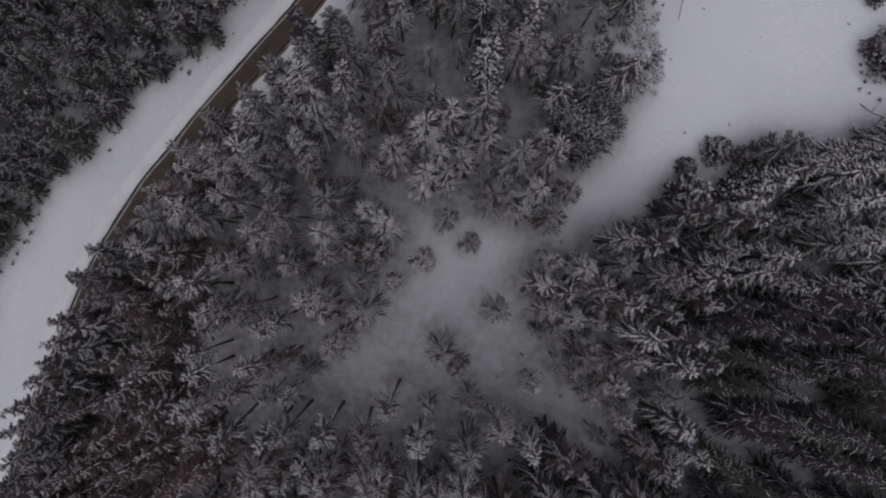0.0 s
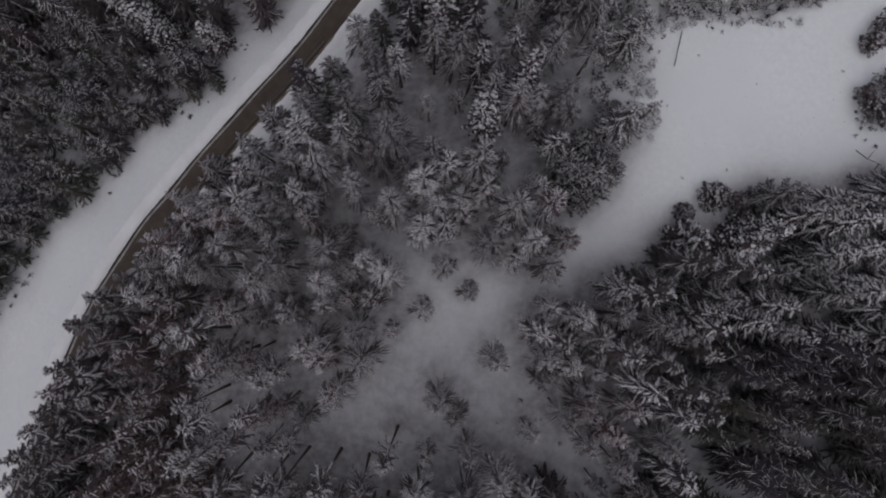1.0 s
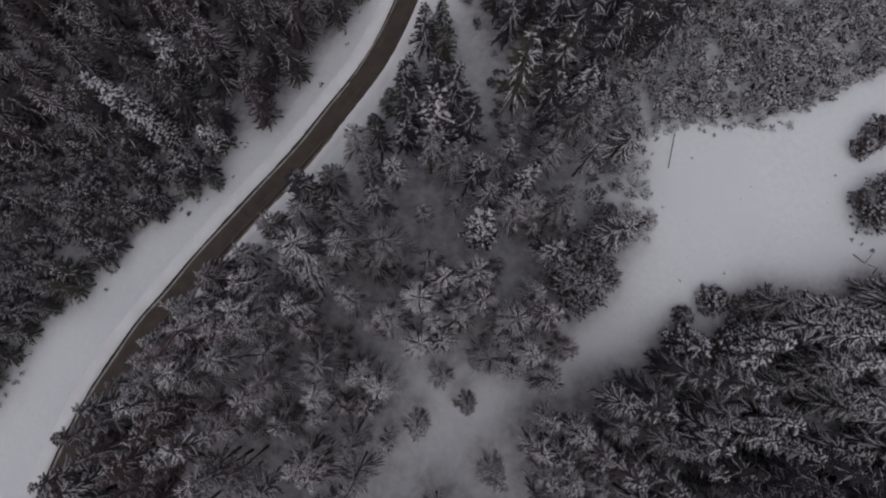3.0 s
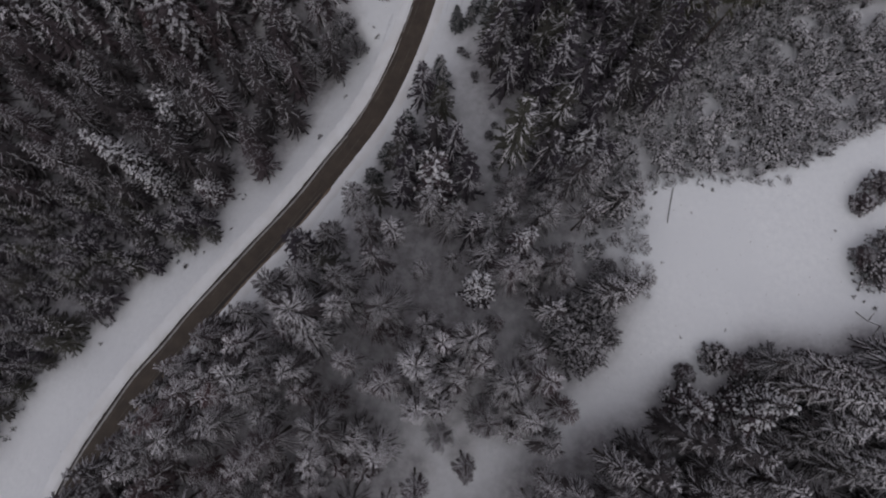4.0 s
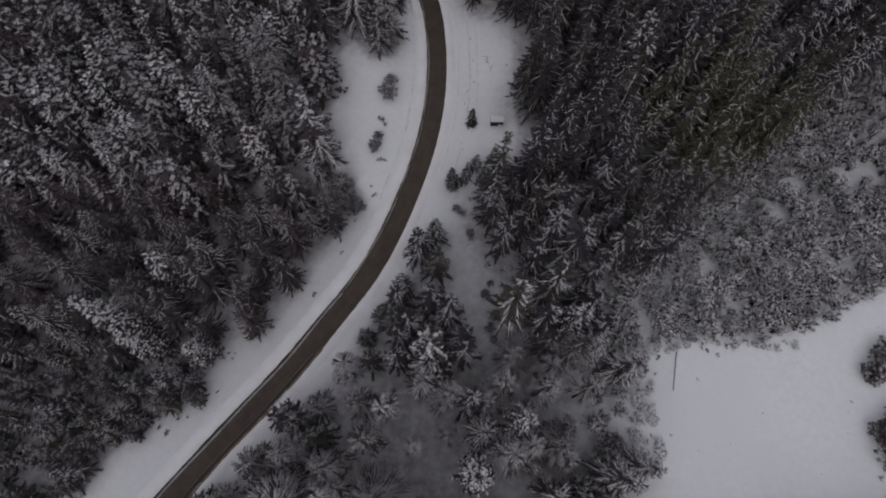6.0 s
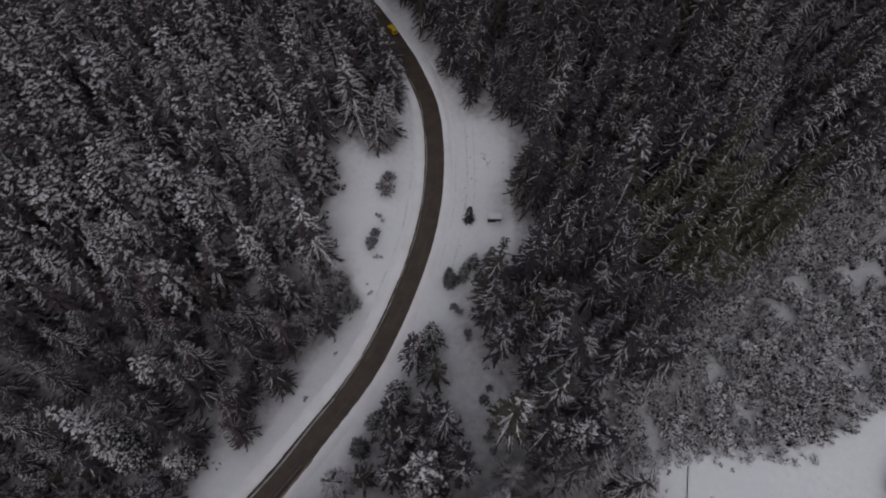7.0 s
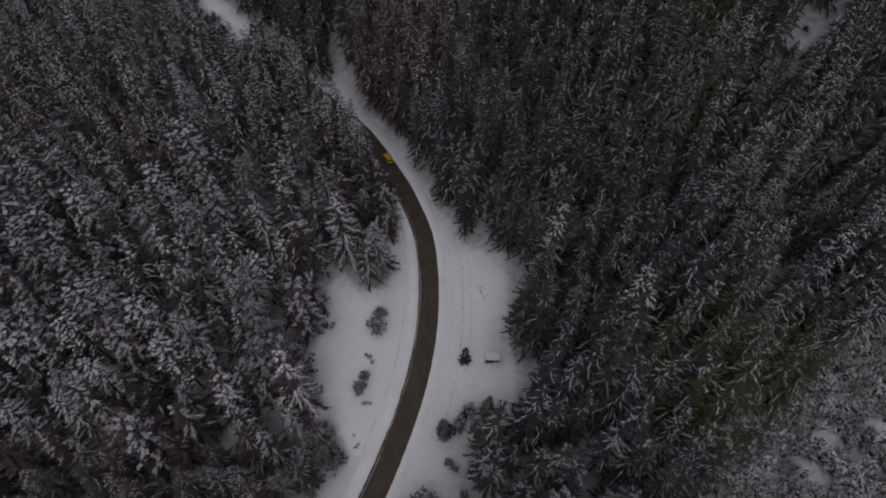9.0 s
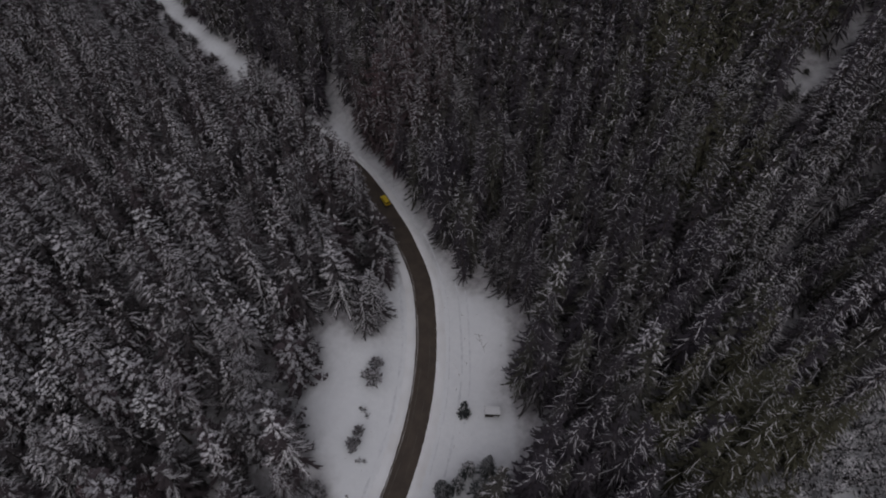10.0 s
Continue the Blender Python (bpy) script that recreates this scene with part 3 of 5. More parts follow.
def along(line, offsets, lift, wobble=None):
    """A strip along the road with cross points at those offsets and heights."""
    d = np.gradient(line[:, :2], axis=0)
    d /= np.linalg.norm(d, axis=1)[:, None]
    nrm = np.column_stack([d[:, 1], -d[:, 0]])
    v = []
    for i, p in enumerate(line):
        for j, (o, h) in enumerate(zip(offsets, lift)):
            o2, h2 = (o, h) if wobble is None else wobble(i, j, o, h)
            v.append((p[0] + nrm[i, 0] * o2, p[1] + nrm[i, 1] * o2, p[2] + h2))
    return np.array(v), grid_faces(len(offsets), len(line))[:, ::-1]


FINE = spline(ROAD, 24)
ASPHALT_LINE = FINE[FINE[:, 1] < 246]
v, f = along(ASPHALT_LINE, np.linspace(-HALF_ROAD - 0.4, HALF_ROAD + 0.4, 13), [0.0, 0.03, 0.05, 0.06, 0.07, 0.08, 0.08, 0.08, 0.07, 0.06, 0.05, 0.03, 0.0])
road = tagged(new("road", mesh_of("road", v, f, [ASPHALT], smooth=True)), "wet brown asphalt road cleared of snow", "road", kind="structure")
rng = np.random.RandomState(5)
for side in (-1, 1):
    offs = side * np.array([HALF_ROAD - 0.15, HALF_ROAD + 0.15, HALF_ROAD + 0.55, HALF_ROAD + 1.1, HALF_ROAD + 2.0, HALF_ROAD + 3.0])
    jit = rng.uniform(-1, 1, (len(ASPHALT_LINE), 6))

    def rough(i, j, o, h):
        return o + 0.10 * jit[i, j], h * (1 + 0.45 * jit[i, j])
    v, f = along(ASPHALT_LINE, offs, [0.02, 0.16, 0.30, 0.26, 0.10, -0.30], rough)
    if side < 0:
        f = f[:, ::-1]
    bank = new("snow_bank", mesh_of("snow_bank", v, f, [BANK], smooth=True))
    tagged(bank, "low ploughed snow bank along the road edge", "snow bank", kind="structure")


def strip(name, offset, width, y0, y1, mat, label, category, seed, lift, on_ground=False, gap=0.35):
    """Broken streaks along the road at that offset: slush on the asphalt or old tracks in the snow."""
    r = np.random.RandomState(seed)
    d = np.gradient(FINE[:, :2], axis=0)
    d /= np.linalg.norm(d, axis=1)[:, None]
    v, f = [], []
    fade = np.convolve(r.uniform(0, 1, len(FINE) + 8), np.ones(5) / 5, "same")[:len(FINE)]
    for i in range(len(FINE)):
        p, n = FINE[i], np.array([d[i, 1], -d[i, 0]])
        w = width * max(0.05, min(1.0, (fade[i] - gap) * 4)) * r.uniform(0.8, 1.2)
        o = offset + 0.12 * math.sin(i * 0.21 + seed)
        for s_ in (-0.5, 0.5):
            x, y = p[:2] + n * (o + s_ * w)
            v.append((x, y, p[2] + lift))
        if i and y0 < p[1] < y1:
            k = 2 * i
            f.append((k - 2, k, k + 1, k - 1))
    v = np.array(v)
    if on_ground:
        v[:, 2] = ground_height(v[:, 0], v[:, 1]) + lift
    me = mesh_of(name, v, f, [mat], smooth=True)
    return tagged(new(name, me), label, category, kind="stuff")


strip("slush_streak", -2.05, 0.42, -60, 74, SLUSH, "pale slush ridge along the edge of the wet asphalt", "slush", 40, 0.11, gap=-0.2)
strip("slush_streak", -2.3, 0.26, 74, 190, SLUSH, "pale slush ridge along the edge of the wet asphalt", "slush", 41, 0.10, gap=0.28)
strip("slush_streak", 1.75, 0.22, -60, 62, DAMP, "dirty slush trace along the wet asphalt", "slush", 44, 0.10, gap=0.0)
for n_, o_ in enumerate((-1.1, 0.9)):
    strip("slush_streak", o_, 0.14, -60, 150, DAMP, "faint dirty slush trace on the wet asphalt", "slush", 42 + n_, 0.11, gap=0.42)
for n_, (o_, w_, y1_) in enumerate(((2.2, 0.45, 62), (-2.55, 0.36, 76))):
    strip("wet_streak", o_, w_, -60, y1_, WET, "dark wet asphalt along the road edge", "wet asphalt", 46 + n_, 0.095, gap=-0.2)
strip("soil_verge", 2.95, 0.5, -20, 64, SOIL, "brown gravel at the edge of the asphalt", "verge", 49, 0.24, gap=0.2)
# flat strips over the snow; their grey paints the shade in the track grooves
for n_, (o_, w_, y0_, y1_) in enumerate(((-6.3, 0.8, 92, 172), (-4.7, 0.35, 95, 170), (9.3, 0.6, 108, 160), (11.4, 0.5, 122, 156), (6.2, 0.35, 110, 176))):
    strip("snow_track", o_, w_, y0_, y1_, TRACK, "track in roadside snow, its groove shade painted as flat grey", "snow track", 60 + n_, 0.05, True, 0.32)


# ---------------------------------------------------------------- trees
class Soup:
    """Triangles gathered with a material number each."""

    def __init__(self):
        self.v, self.f, self.m = [], [], []

    def tri(self, a, b, c, m):
        n = len(self.v)
        self.v += [a, b, c]
        self.f.append((n, n + 1, n + 2))
        self.m.append(m)

    def arrays(self):
        return np.array(self.v, float), np.array(self.f, int), np.array(self.m, int)


def spray(s, r, root, az, length, rise, droop, twigs, wide, frost, thick=1.0, rimed=0.9):
    """One bough: a narrow dark body, a frosted rib on top and drooping twigs to both sides, dark below and frosted above."""
    out = np.array([math.cos(az), math.sin(az), 0.0])
    across = np.array([-out[1], out[0], 0.0])
    up = np.array([0, 0, 1.0])
    sway = across * (length * r.uniform(-0.12, 0.12))

    def at(t):
        return root + out * (length * t) + sway * t * t + up * (length * (rise * t - droop * t * t))
    w = wide * length
    mid, tip = at(0.5), at(1.0)
    low = up * (0.10 + 0.3 * w)
    s.tri(root - low, mid - across * w - low, mid + across * w - low, 0)
    s.tri(mid + across * w - low, mid - across * w - low, tip - low * 0.4, 0)
    white = r.random() < frost
    lift = up * 0.06
    k = thick * (0.05 + 0.018 * length)
    if white:
        a, b, c = at(0.15) + lift, at(0.6) + lift, at(1.06) + lift
        s.tri(a, b - across * k, b + across * k, 1)
        s.tri(b + across * k, b - across * k, c, 1)
    for i in range(twigs):
        t = 0.22 + 0.66 * (i + r.random()) / twigs
        sgn = 1 if i % 2 else -1
        q = at(t)
        ang = sgn * r.uniform(0.3, 0.85)
        dirn = out * math.cos(ang) + across * math.sin(ang) - up * r.uniform(0.1, 0.6)
        reach = (0.3 + 0.25 * length) * (1.3 - 0.7 * t) * r.uniform(0.65, 1.25)
        flat = np.array([-dirn[1], dirn[0], 0])
        end = q + dirn * reach
        if i % 4 < 2:
            under = flat * (0.13 + 0.03 * length)
            s.tri(q - under - low, q + under - low, end - low * 0.5, 0)
        if white and r.random() < rimed:
            side = flat * thick * r.uniform(0.03, 0.07)
            s.tri(q - side + lift, q + side + lift, end + lift, 1)


def conifer(seed, height, radius, whorls, boughs, twigs, frost=0.9, bare=0.10, thick=1.0, wide=0.09, power=0.8, rimed=0.9):
    """A spruce crown with its foot at the origin: whorls of boughs from the lowest to the leader."""
    r = random.Random(seed)
    s = Soup()
    for k in range(whorls):
        h = bare + (0.975 - bare) * (max(0.0, k + r.uniform(-0.3, 0.3)) / (whorls - 0.7)) ** 0.85
        h = min(max(h, bare), 0.975)
        reach = radius * ((1 - h) / (1 - bare)) ** power + 0.35
        n = max(4, int(boughs * (0.6 + 0.5 * (1 - h))))
        turn = r.uniform(0, 6.28)
        for b in range(n):
            if r.random() < 0.1:
                continue
            az = turn + 6.283 * (b + r.uniform(-0.35, 0.35)) / n
            length = reach * r.uniform(0.6, 1.2)
            rise = -0.12 + 0.7 * h + r.uniform(-0.15, 0.15)
            spray(s, r, np.array([0, 0, h * height + r.uniform(-0.4, 0.4)]), az, length, rise, 0.34 + 0.26 * (1 - h), twigs,
                  wide * r.uniform(0.8, 1.25), frost, thick, rimed)
    top = np.array([0, 0, height])
    for b in range(3):
        az = b * 2.1 + r.random()
        p = np.array([0.14 * math.cos(az), 0.14 * math.sin(az), height * 0.94])
        q = np.array([0.14 * math.cos(az + 2.1), 0.14 * math.sin(az + 2.1), height * 0.94])
        s.tri(p, q, top, 1)
    return s.arrays()


def fingered(seed, height, radius, whorls, boughs, forks=4, frost=0.85, bare=0.12, power=0.62, thick=1.0):
    """A spruce crown of long curved boughs like fingers, each with a frosted back and a few side shoots that lean forward."""
    r = random.Random(seed)
    s = Soup()
    up = np.array([0, 0, 1.0])

    def limb(root, az, length, rise, droop, half, white, curl):
        out = np.array([math.cos(az), math.sin(az), 0.0])
        across = np.array([-out[1], out[0], 0.0])

        def at(t):
            return root + out * (length * t) + across * (curl * length * t * t) + up * (length * (rise * t - droop * t * t))
        stations = (0.04, 0.35, 0.7, 1.0)
        for m, widths, lift in ((0, (0.9, 2.1, 1.9, 0.6), -0.2), (1, (0.35, 1.0, 1.05, 0.3), 0.05)):
            if m == 1 and not white:
                continue
            rows = [(at(t) - across * half * w + up * lift, at(t) + across * half * w + up * lift) for t, w in zip(stations, widths)]
            for (a, b), (c, d) in zip(rows[:-1], rows[1:]):
                s.tri(a, b, d, m)
                s.tri(a, d, c, m)
        return at

    for k in range(whorls):
        h = min(0.96, bare + (0.96 - bare) * (max(0.0, k + r.uniform(-0.3, 0.3)) / (whorls - 0.7)) ** 0.9)
        reach = radius * ((1 - h) / (1 - bare)) ** power + 0.45
        n = max(5, int(boughs * (0.65 + 0.45 * (1 - h))))
        turn = r.uniform(0, 6.28)
        for b in range(n):
            if r.random() < 0.12:
                continue
            az = turn + 6.283 * (b + r.uniform(-0.4, 0.4)) / n
            length = reach * r.uniform(0.6, 1.2)
            rise, droop = -0.1 + 0.8 * h + r.uniform(-0.15, 0.15), 0.4 + 0.2 * (1 - h)
            white = r.random() < frost
            curl = r.uniform(-0.16, 0.16)
            at = limb(up * (h * height + r.uniform(-0.4, 0.4)), az, length, rise, droop, thick * (0.055 + 0.014 * length), white, curl)
            if length < 1.2:
                continue
            for i in range(forks):
                t = 0.25 + 0.5 * (i + r.random()) / forks
                ang = (1 if i % 2 else -1) * r.uniform(0.22, 0.62)
                limb(at(t), az + ang + 2 * curl * t, length * (1.0 - t) * r.uniform(0.55, 1.15), rise - 2 * droop * t, droop * 0.6, thick * (0.045 + 0.008 * length), white and r.random() < 0.85, 0.25 * -ang)
    return s.arrays()


def tufted(seed, height, radius, whorls, boughs, frost=0.85, bare=0.1, power=0.7, size=0.42):
    """A snow-laden spruce crown: boughs that carry rounded hanging tufts of snow."""
    r = random.Random(seed)
    s = Soup()
    up = np.array([0, 0, 1.0])
    for k in range(whorls):
        h = min(0.97, bare + (0.97 - bare) * max(0.0, k + r.uniform(-0.3, 0.3)) / (whorls - 0.7))
        reach = radius * ((1 - h) / (1 - bare)) ** power + 0.4
        n = max(4, int(boughs * (0.55 + 0.55 * (1 - h))))
        turn = r.uniform(0, 6.28)
        for b in range(n):
            az = turn + 6.283 * (b + r.uniform(-0.35, 0.35)) / n
            out = np.array([math.cos(az), math.sin(az), 0])
            across = np.array([-out[1], out[0], 0])
            length = reach * r.uniform(0.65, 1.15)
            root = up * (h * height + r.uniform(-0.4, 0.4))
            tip = root + out * length + up * length * (0.35 * h - 0.35)
            w = across * 0.12 * length
            s.tri(root - up * 0.5, tip - w - up * 0.4, tip + w - up * 0.4, 0)
            white = r.random() < frost
            for j in range(4 if length > 1.6 else 2):
                c = root + (tip - root) * (1.0 - 0.22 * j) + across * r.uniform(-0.25, 0.25) * length * 0.5 + up * 0.25
                z = size * r.uniform(0.6, 1.25)
                for m, count, grow, drop in ((0, 3, 1.5, 0.35), (1, 6, 1.25, 0.0)):
                    if m == 1 and not white:
                        continue
                    a0 = r.uniform(0, 6.28)
                    for i in range(count):
                        a = a0 + 6.283 * i / count + r.uniform(-0.3, 0.3)
                        d = (out * (0.55 + math.cos(a)) + across * 0.85 * math.sin(a)) * z * grow * r.uniform(0.6, 1.35) - up * z * r.uniform(0.2, 0.9)
                        q = np.array([-d[1], d[0], 0]) * (0.36 if m == 0 else r.uniform(0.13, 0.24))
                        s.tri(c - up * drop, c + d * 0.8 - q - up * drop, c + d * 0.8 + q - up * drop, m)
    return s.arrays()


def clumped(seed, height, radius, clumps, rays, bare=0.35, frost=0.8, puff=0.85):
    """A rounded pine or willow crown: limbs that end in tufts of twigs with frost on their upper sides."""
    r = random.Random(seed)
    s = Soup()
    for _ in range(clumps):
        az, h = r.uniform(0, 6.28), bare + (1 - bare) * r.random() ** 0.8
        reach = radius * math.sqrt(max(0.02, 1 - ((h - bare) / (1 - bare)) ** 2.2)) * r.uniform(0.45, 1.05)
        c = np.array([reach * math.cos(az), reach * math.sin(az), h * height])
        foot = np.array([0, 0, max(0.2, h * 0.8 - 0.1) * height])
        side = np.array([-math.sin(az), math.cos(az), 0]) * 0.07
        s.tri(foot - side, foot + side, c, 0)
        size = puff * r.uniform(0.7, 1.35)
        low = c - np.array([0, 0, 0.45 * size])
        for m, base, k in ((0, low, 1.25), (1, c, 1.0)):
            if m == 1 and r.random() > frost:
                continue
            turn = r.uniform(0, 6.28)
            for i in range(rays):
                a = turn + 6.283 * (i + r.uniform(-0.25, 0.25)) / rays
                d = np.array([math.cos(a), math.sin(a), r.uniform(-0.45, 0.1)]) * size * k * r.uniform(0.7, 1.2)
                n = np.array([-d[1], d[0], 0]) * 0.30
                s.tri(base + np.array([0, 0, 0.25 * size]), base + d * 0.75 - n, base + d * 0.75 + n, m)
    return s.arrays()


def bush(seed, height, radius, stems, twigs, frost=0.85, fine=1.0, radial=0.0):
    """A leafless shrub under frost: stems fanning from the foot, each with short frosted twigs."""
    r = random.Random(seed)
    s = Soup()
    for _ in range(stems):
        az, e = r.uniform(0, 6.28), r.random() ** 0.6
        out = np.array([math.cos(az), math.sin(az), 0])
        foot = out * radius * 0.35 * e
        tip = out * radius * e + np.array([0, 0, height * (1.02 - 0.55 * e * e) * r.uniform(0.75, 1.1)])
        side = np.array([-out[1], out[0], 0]) * 0.09
        s.tri(foot - side, foot + side, tip, 0)
        for i in range(twigs):
            t = r.uniform(0.45, 1.0)
            q = foot + (tip - foot) * t
            a = r.uniform(0, 6.28)
            d = np.array([math.cos(a), math.sin(a), r.uniform(-0.2, 0.6)])
            d = (d * (1 - radial) + out * 1.4 * radial) * radius * fine * r.uniform(0.18, 0.36)
            n = np.array([-d[1], d[0], 0]) * r.uniform(0.14, 0.26) * (1 - 0.45 * radial)
            s.tri(q - n, q + n, q + d, 1 if r.random() < frost else 0)
    return s.arrays()


def trunk_mesh(name, height, width):
    n, rings = 7, 4
    v, f = [], []
    for k in range(rings):
        t = k / (rings - 1)
        w = width * (1 - 0.9 * t) * (1.35 if k == 0 else 1)
        for i in range(n):
            a = 6.283 * i / n
            v.append((w * math.cos(a), w * math.sin(a), -0.6 + t * (height * 0.96 + 0.6)))
    for k in range(rings - 1):
        for i in range(n):
            j = (i + 1) % n
            f.append((k * n + i, k * n + j, (k + 1) * n + j, (k + 1) * n + i))
    return mesh_of(name, v, f, [BARK], smooth=True)


def trunk_tris(height, width):
    v, f = [], []
    for i in range(4):
        a = 1.571 * i
        v.append((width * math.cos(a), width * math.sin(a), -0.6))
    v.append((0, 0, height * 0.9))
    for i in range(4):
        f.append((i, (i + 1) % 4, 4))
    return np.array(v), np.array(f), np.full(4, 2)


def plus(a, b):
    return np.vstack([a[0], b[0]]), np.vstack([a[1], b[1] + len(a[0])]), np.concatenate([a[2], b[2]])


def joined(name, spots, models, mats, label, category, lean=0.03, seed=0):
    """One object of many plants: spots are rows of x, y, height factor, width factor."""
    r = np.random.RandomState(seed)
    V, F, M, T, n = [], [], [], [], 0
    z = ground_height(spots[:, 0], spots[:, 1])
    for (x, y, hf, wf), zz in zip(spots, z):
        v, f, m = models[r.randint(len(models))]
        a = r.uniform(0, 6.283)
        c, s = math.cos(a) * wf, math.sin(a) * wf
        lx, ly = r.normal(0, lean, 2)
        V.append(np.column_stack([v[:, 0] * c - v[:, 1] * s + v[:, 2] * hf * lx + x, v[:, 0] * s + v[:, 1] * c + v[:, 2] * hf * ly + y, v[:, 2] * hf + zz]))
        F.append(f + n)
        M.append(m)
        T.append(np.full(len(v), r.random_sample(), np.float32))
        n += len(v)
    ob = new(name, mesh_of(name, np.vstack(V), np.vstack(F), mats, np.concatenate(M)))
    ob.data.attributes.new("tone", "FLOAT", "POINT").data.foreach_set("value", np.concatenate(T))
    return tagged(ob, label, category, kind="stuff")


near_models = [fingered(300 + i, 24, 4.5, 11 + i % 3, 10 + i % 2, 5, 0.68 + 0.04 * i, bare=0.36 + 0.05 * (i % 3), power=0.52 + 0.06 * (i % 2), thick=0.56 + 0.04 * (i % 3)) for i in range(7)]
near_models += [conifer(10 + i, 24, 4.5, 10 + i, 10, 11, 0.72 + 0.1 * i, bare=0.42, power=0.5, thick=0.9) for i in range(2)]
mid_models = [plus(conifer(30 + i, 24, 4.3, 13, 9, 11, (0.18, 0.42, 0.52, 0.68, 0.9, 0.34, 0.46, 0.6)[i], thick=1.05), trunk_tris(24, 0.28)) for i in range(8)]
soft_models = [plus(conifer(190 + i, 24, 4.3, 12, 8, 7, 0.28 + 0.05 * i, thick=0.75), trunk_tris(24, 0.28)) for i in range(8)]
dark_models = [plus(conifer(50 + i, 24, 3.9, 17, 10, 5, (0.2, 0.45, 0.9, 0.3, 0.65, 0.5, 0.8, 0.35)[i], thick=0.72, rimed=0.5), trunk_tris(24, 0.28)) for i in range(8)]
gloom_models = [plus(conifer(210 + i, 24, 3.9, 18, 10, 5, 0.18 + 0.08 * i, thick=0.6, rimed=0.45), trunk_tris(24, 0.28)) for i in range(6)]
far_models = [plus(conifer(70 + i, 24, 4.0, 12, 8, 4, (0.14, 0.36, 0.9, 0.44, 0.26, 0.66, 0.55)[i], thick=1.15, wide=0.14), trunk_tris(24, 0.28)) for i in range(7)]
far_gloom = [plus(conifer(230 + i, 24, 4.0, 12, 8, 4, (0.08, 0.5, 0.2, 0.12, 0.7, 0.3, 0.15)[i], thick=0.65, wide=0.14, rimed=0.5), trunk_tris(24, 0.28)) for i in range(7)]
pine_models = [plus(tufted(90 + i, 20, 3.9, 12, 8, 0.7 + 0.05 * i), trunk_tris(20, 0.28)) for i in range(6)]
edge_models = [plus(conifer(280 + i, 20, 4.3, 12, 9, 11, 0.85, thick=1.0, power=0.65), trunk_tris(20, 0.28)) for i in range(3)]
edge_models += [plus(conifer(284 + i, 22, 4.3, 13, 9, 11, 0.9, thick=1.1), trunk_tris(22, 0.28)) for i in range(2)]
shrub_models = [bush(110 + i, 3.2, 1.7, 20, 8, 0.62, 0.95) for i in range(8)]


def prototype(model, mats, height, width):
    return mesh_of("crown", model[0], model[1], mats, model[2]), trunk_mesh("trunk", height, width)


spruces = [prototype(m, [NEEDLES, NEAR_FROST], 24, 0.30) for m in near_models]
darks = [prototype(conifer(170 + i, 24, 4.3, 13, 10, 11, 0.4 + 0.1 * i, bare=0.25, thick=0.85, power=0.6, rimed=0.7), [GREEN, FROST], 24, 0.30) for i in range(4)]
duller = [prototype(fingered(320 + i, 24, 4.4, 12, 10, 5, 0.6 + 0.08 * i, bare=0.34 + 0.05 * i, power=0.55, thick=0.48), [RED_NEEDLES if i == 0 else NEEDLES, NEAR_FROST], 24, 0.30) for i in range(4)]
row_kinds = [prototype(conifer(260 + i, 24, 4.3, 14, 11, 11, 0.45 + 0.1 * i, thick=0.85, power=0.62), [NEEDLES, FROST], 24, 0.30) for i in range(4)]
high_crowned = [prototype(conifer(240 + i, 29, 3.4, 8, 9, 9, 0.8, bare=0.60), [NEEDLES, FROST], 29, 0.30) for i in range(4)]
olive_crowned = [prototype(conifer(250 + i, 29, 3.4, 8, 9, 8, 0.3, bare=0.62), [OLIVE, THIN_FROST], 29, 0.28) for i in range(2)]
greens = [prototype(conifer(130 + i, 14, 3.2, 18, 12, 9, 0.7, thick=0.6, power=1.0), [PINE_GREEN, THIN_FROST], 14, 0.2) for i in range(3)]
rounds = [prototype(bush(140 + i, 9, 4.6, 120, 20, 0.55, 0.62, 0.4), [TWIG, GREY_FROST], 6, 0.22) for i in range(4)]
laden = [prototype(tufted(150 + i, 20, 4.0, 12, 10, 0.9, bare=0.4, power=0.55, size=0.36), [NEEDLES, HEAVY], 20, 0.28) for i in range(2)]
drooping = [prototype(m, [NEEDLES, HEAVY], 22, 0.3) for m in (tufted(160, 22, 4.6, 12, 10, 0.8, power=0.6, size=0.42), tufted(161, 22, 4.4, 14, 11, 0.85, size=0.38),
                                                              conifer(162, 22, 4.6, 13, 10, 14, 0.9, thick=1.35, power=0.65))]
pick = np.random.RandomState(8)


def plant(name, kinds, x, y, wide, tall, label, category, group):
    """One tree as a thing with its trunk and crown."""
    crown, trunk = kinds[pick.randint(len(kinds))]
    tree = new(name)
    tree.matrix_world = pose(x, y, height_at(x, y), pick.normal(0, 1.5), pick.normal(0, 1.5), pick.uniform(0, 360))
    tree.scale = (wide, wide, tall)
    for nm, me in (("trunk", trunk), ("crown", crown)):
        o = new(nm, me)
        o.parent = tree
    return tagged(tree, label, category, group)


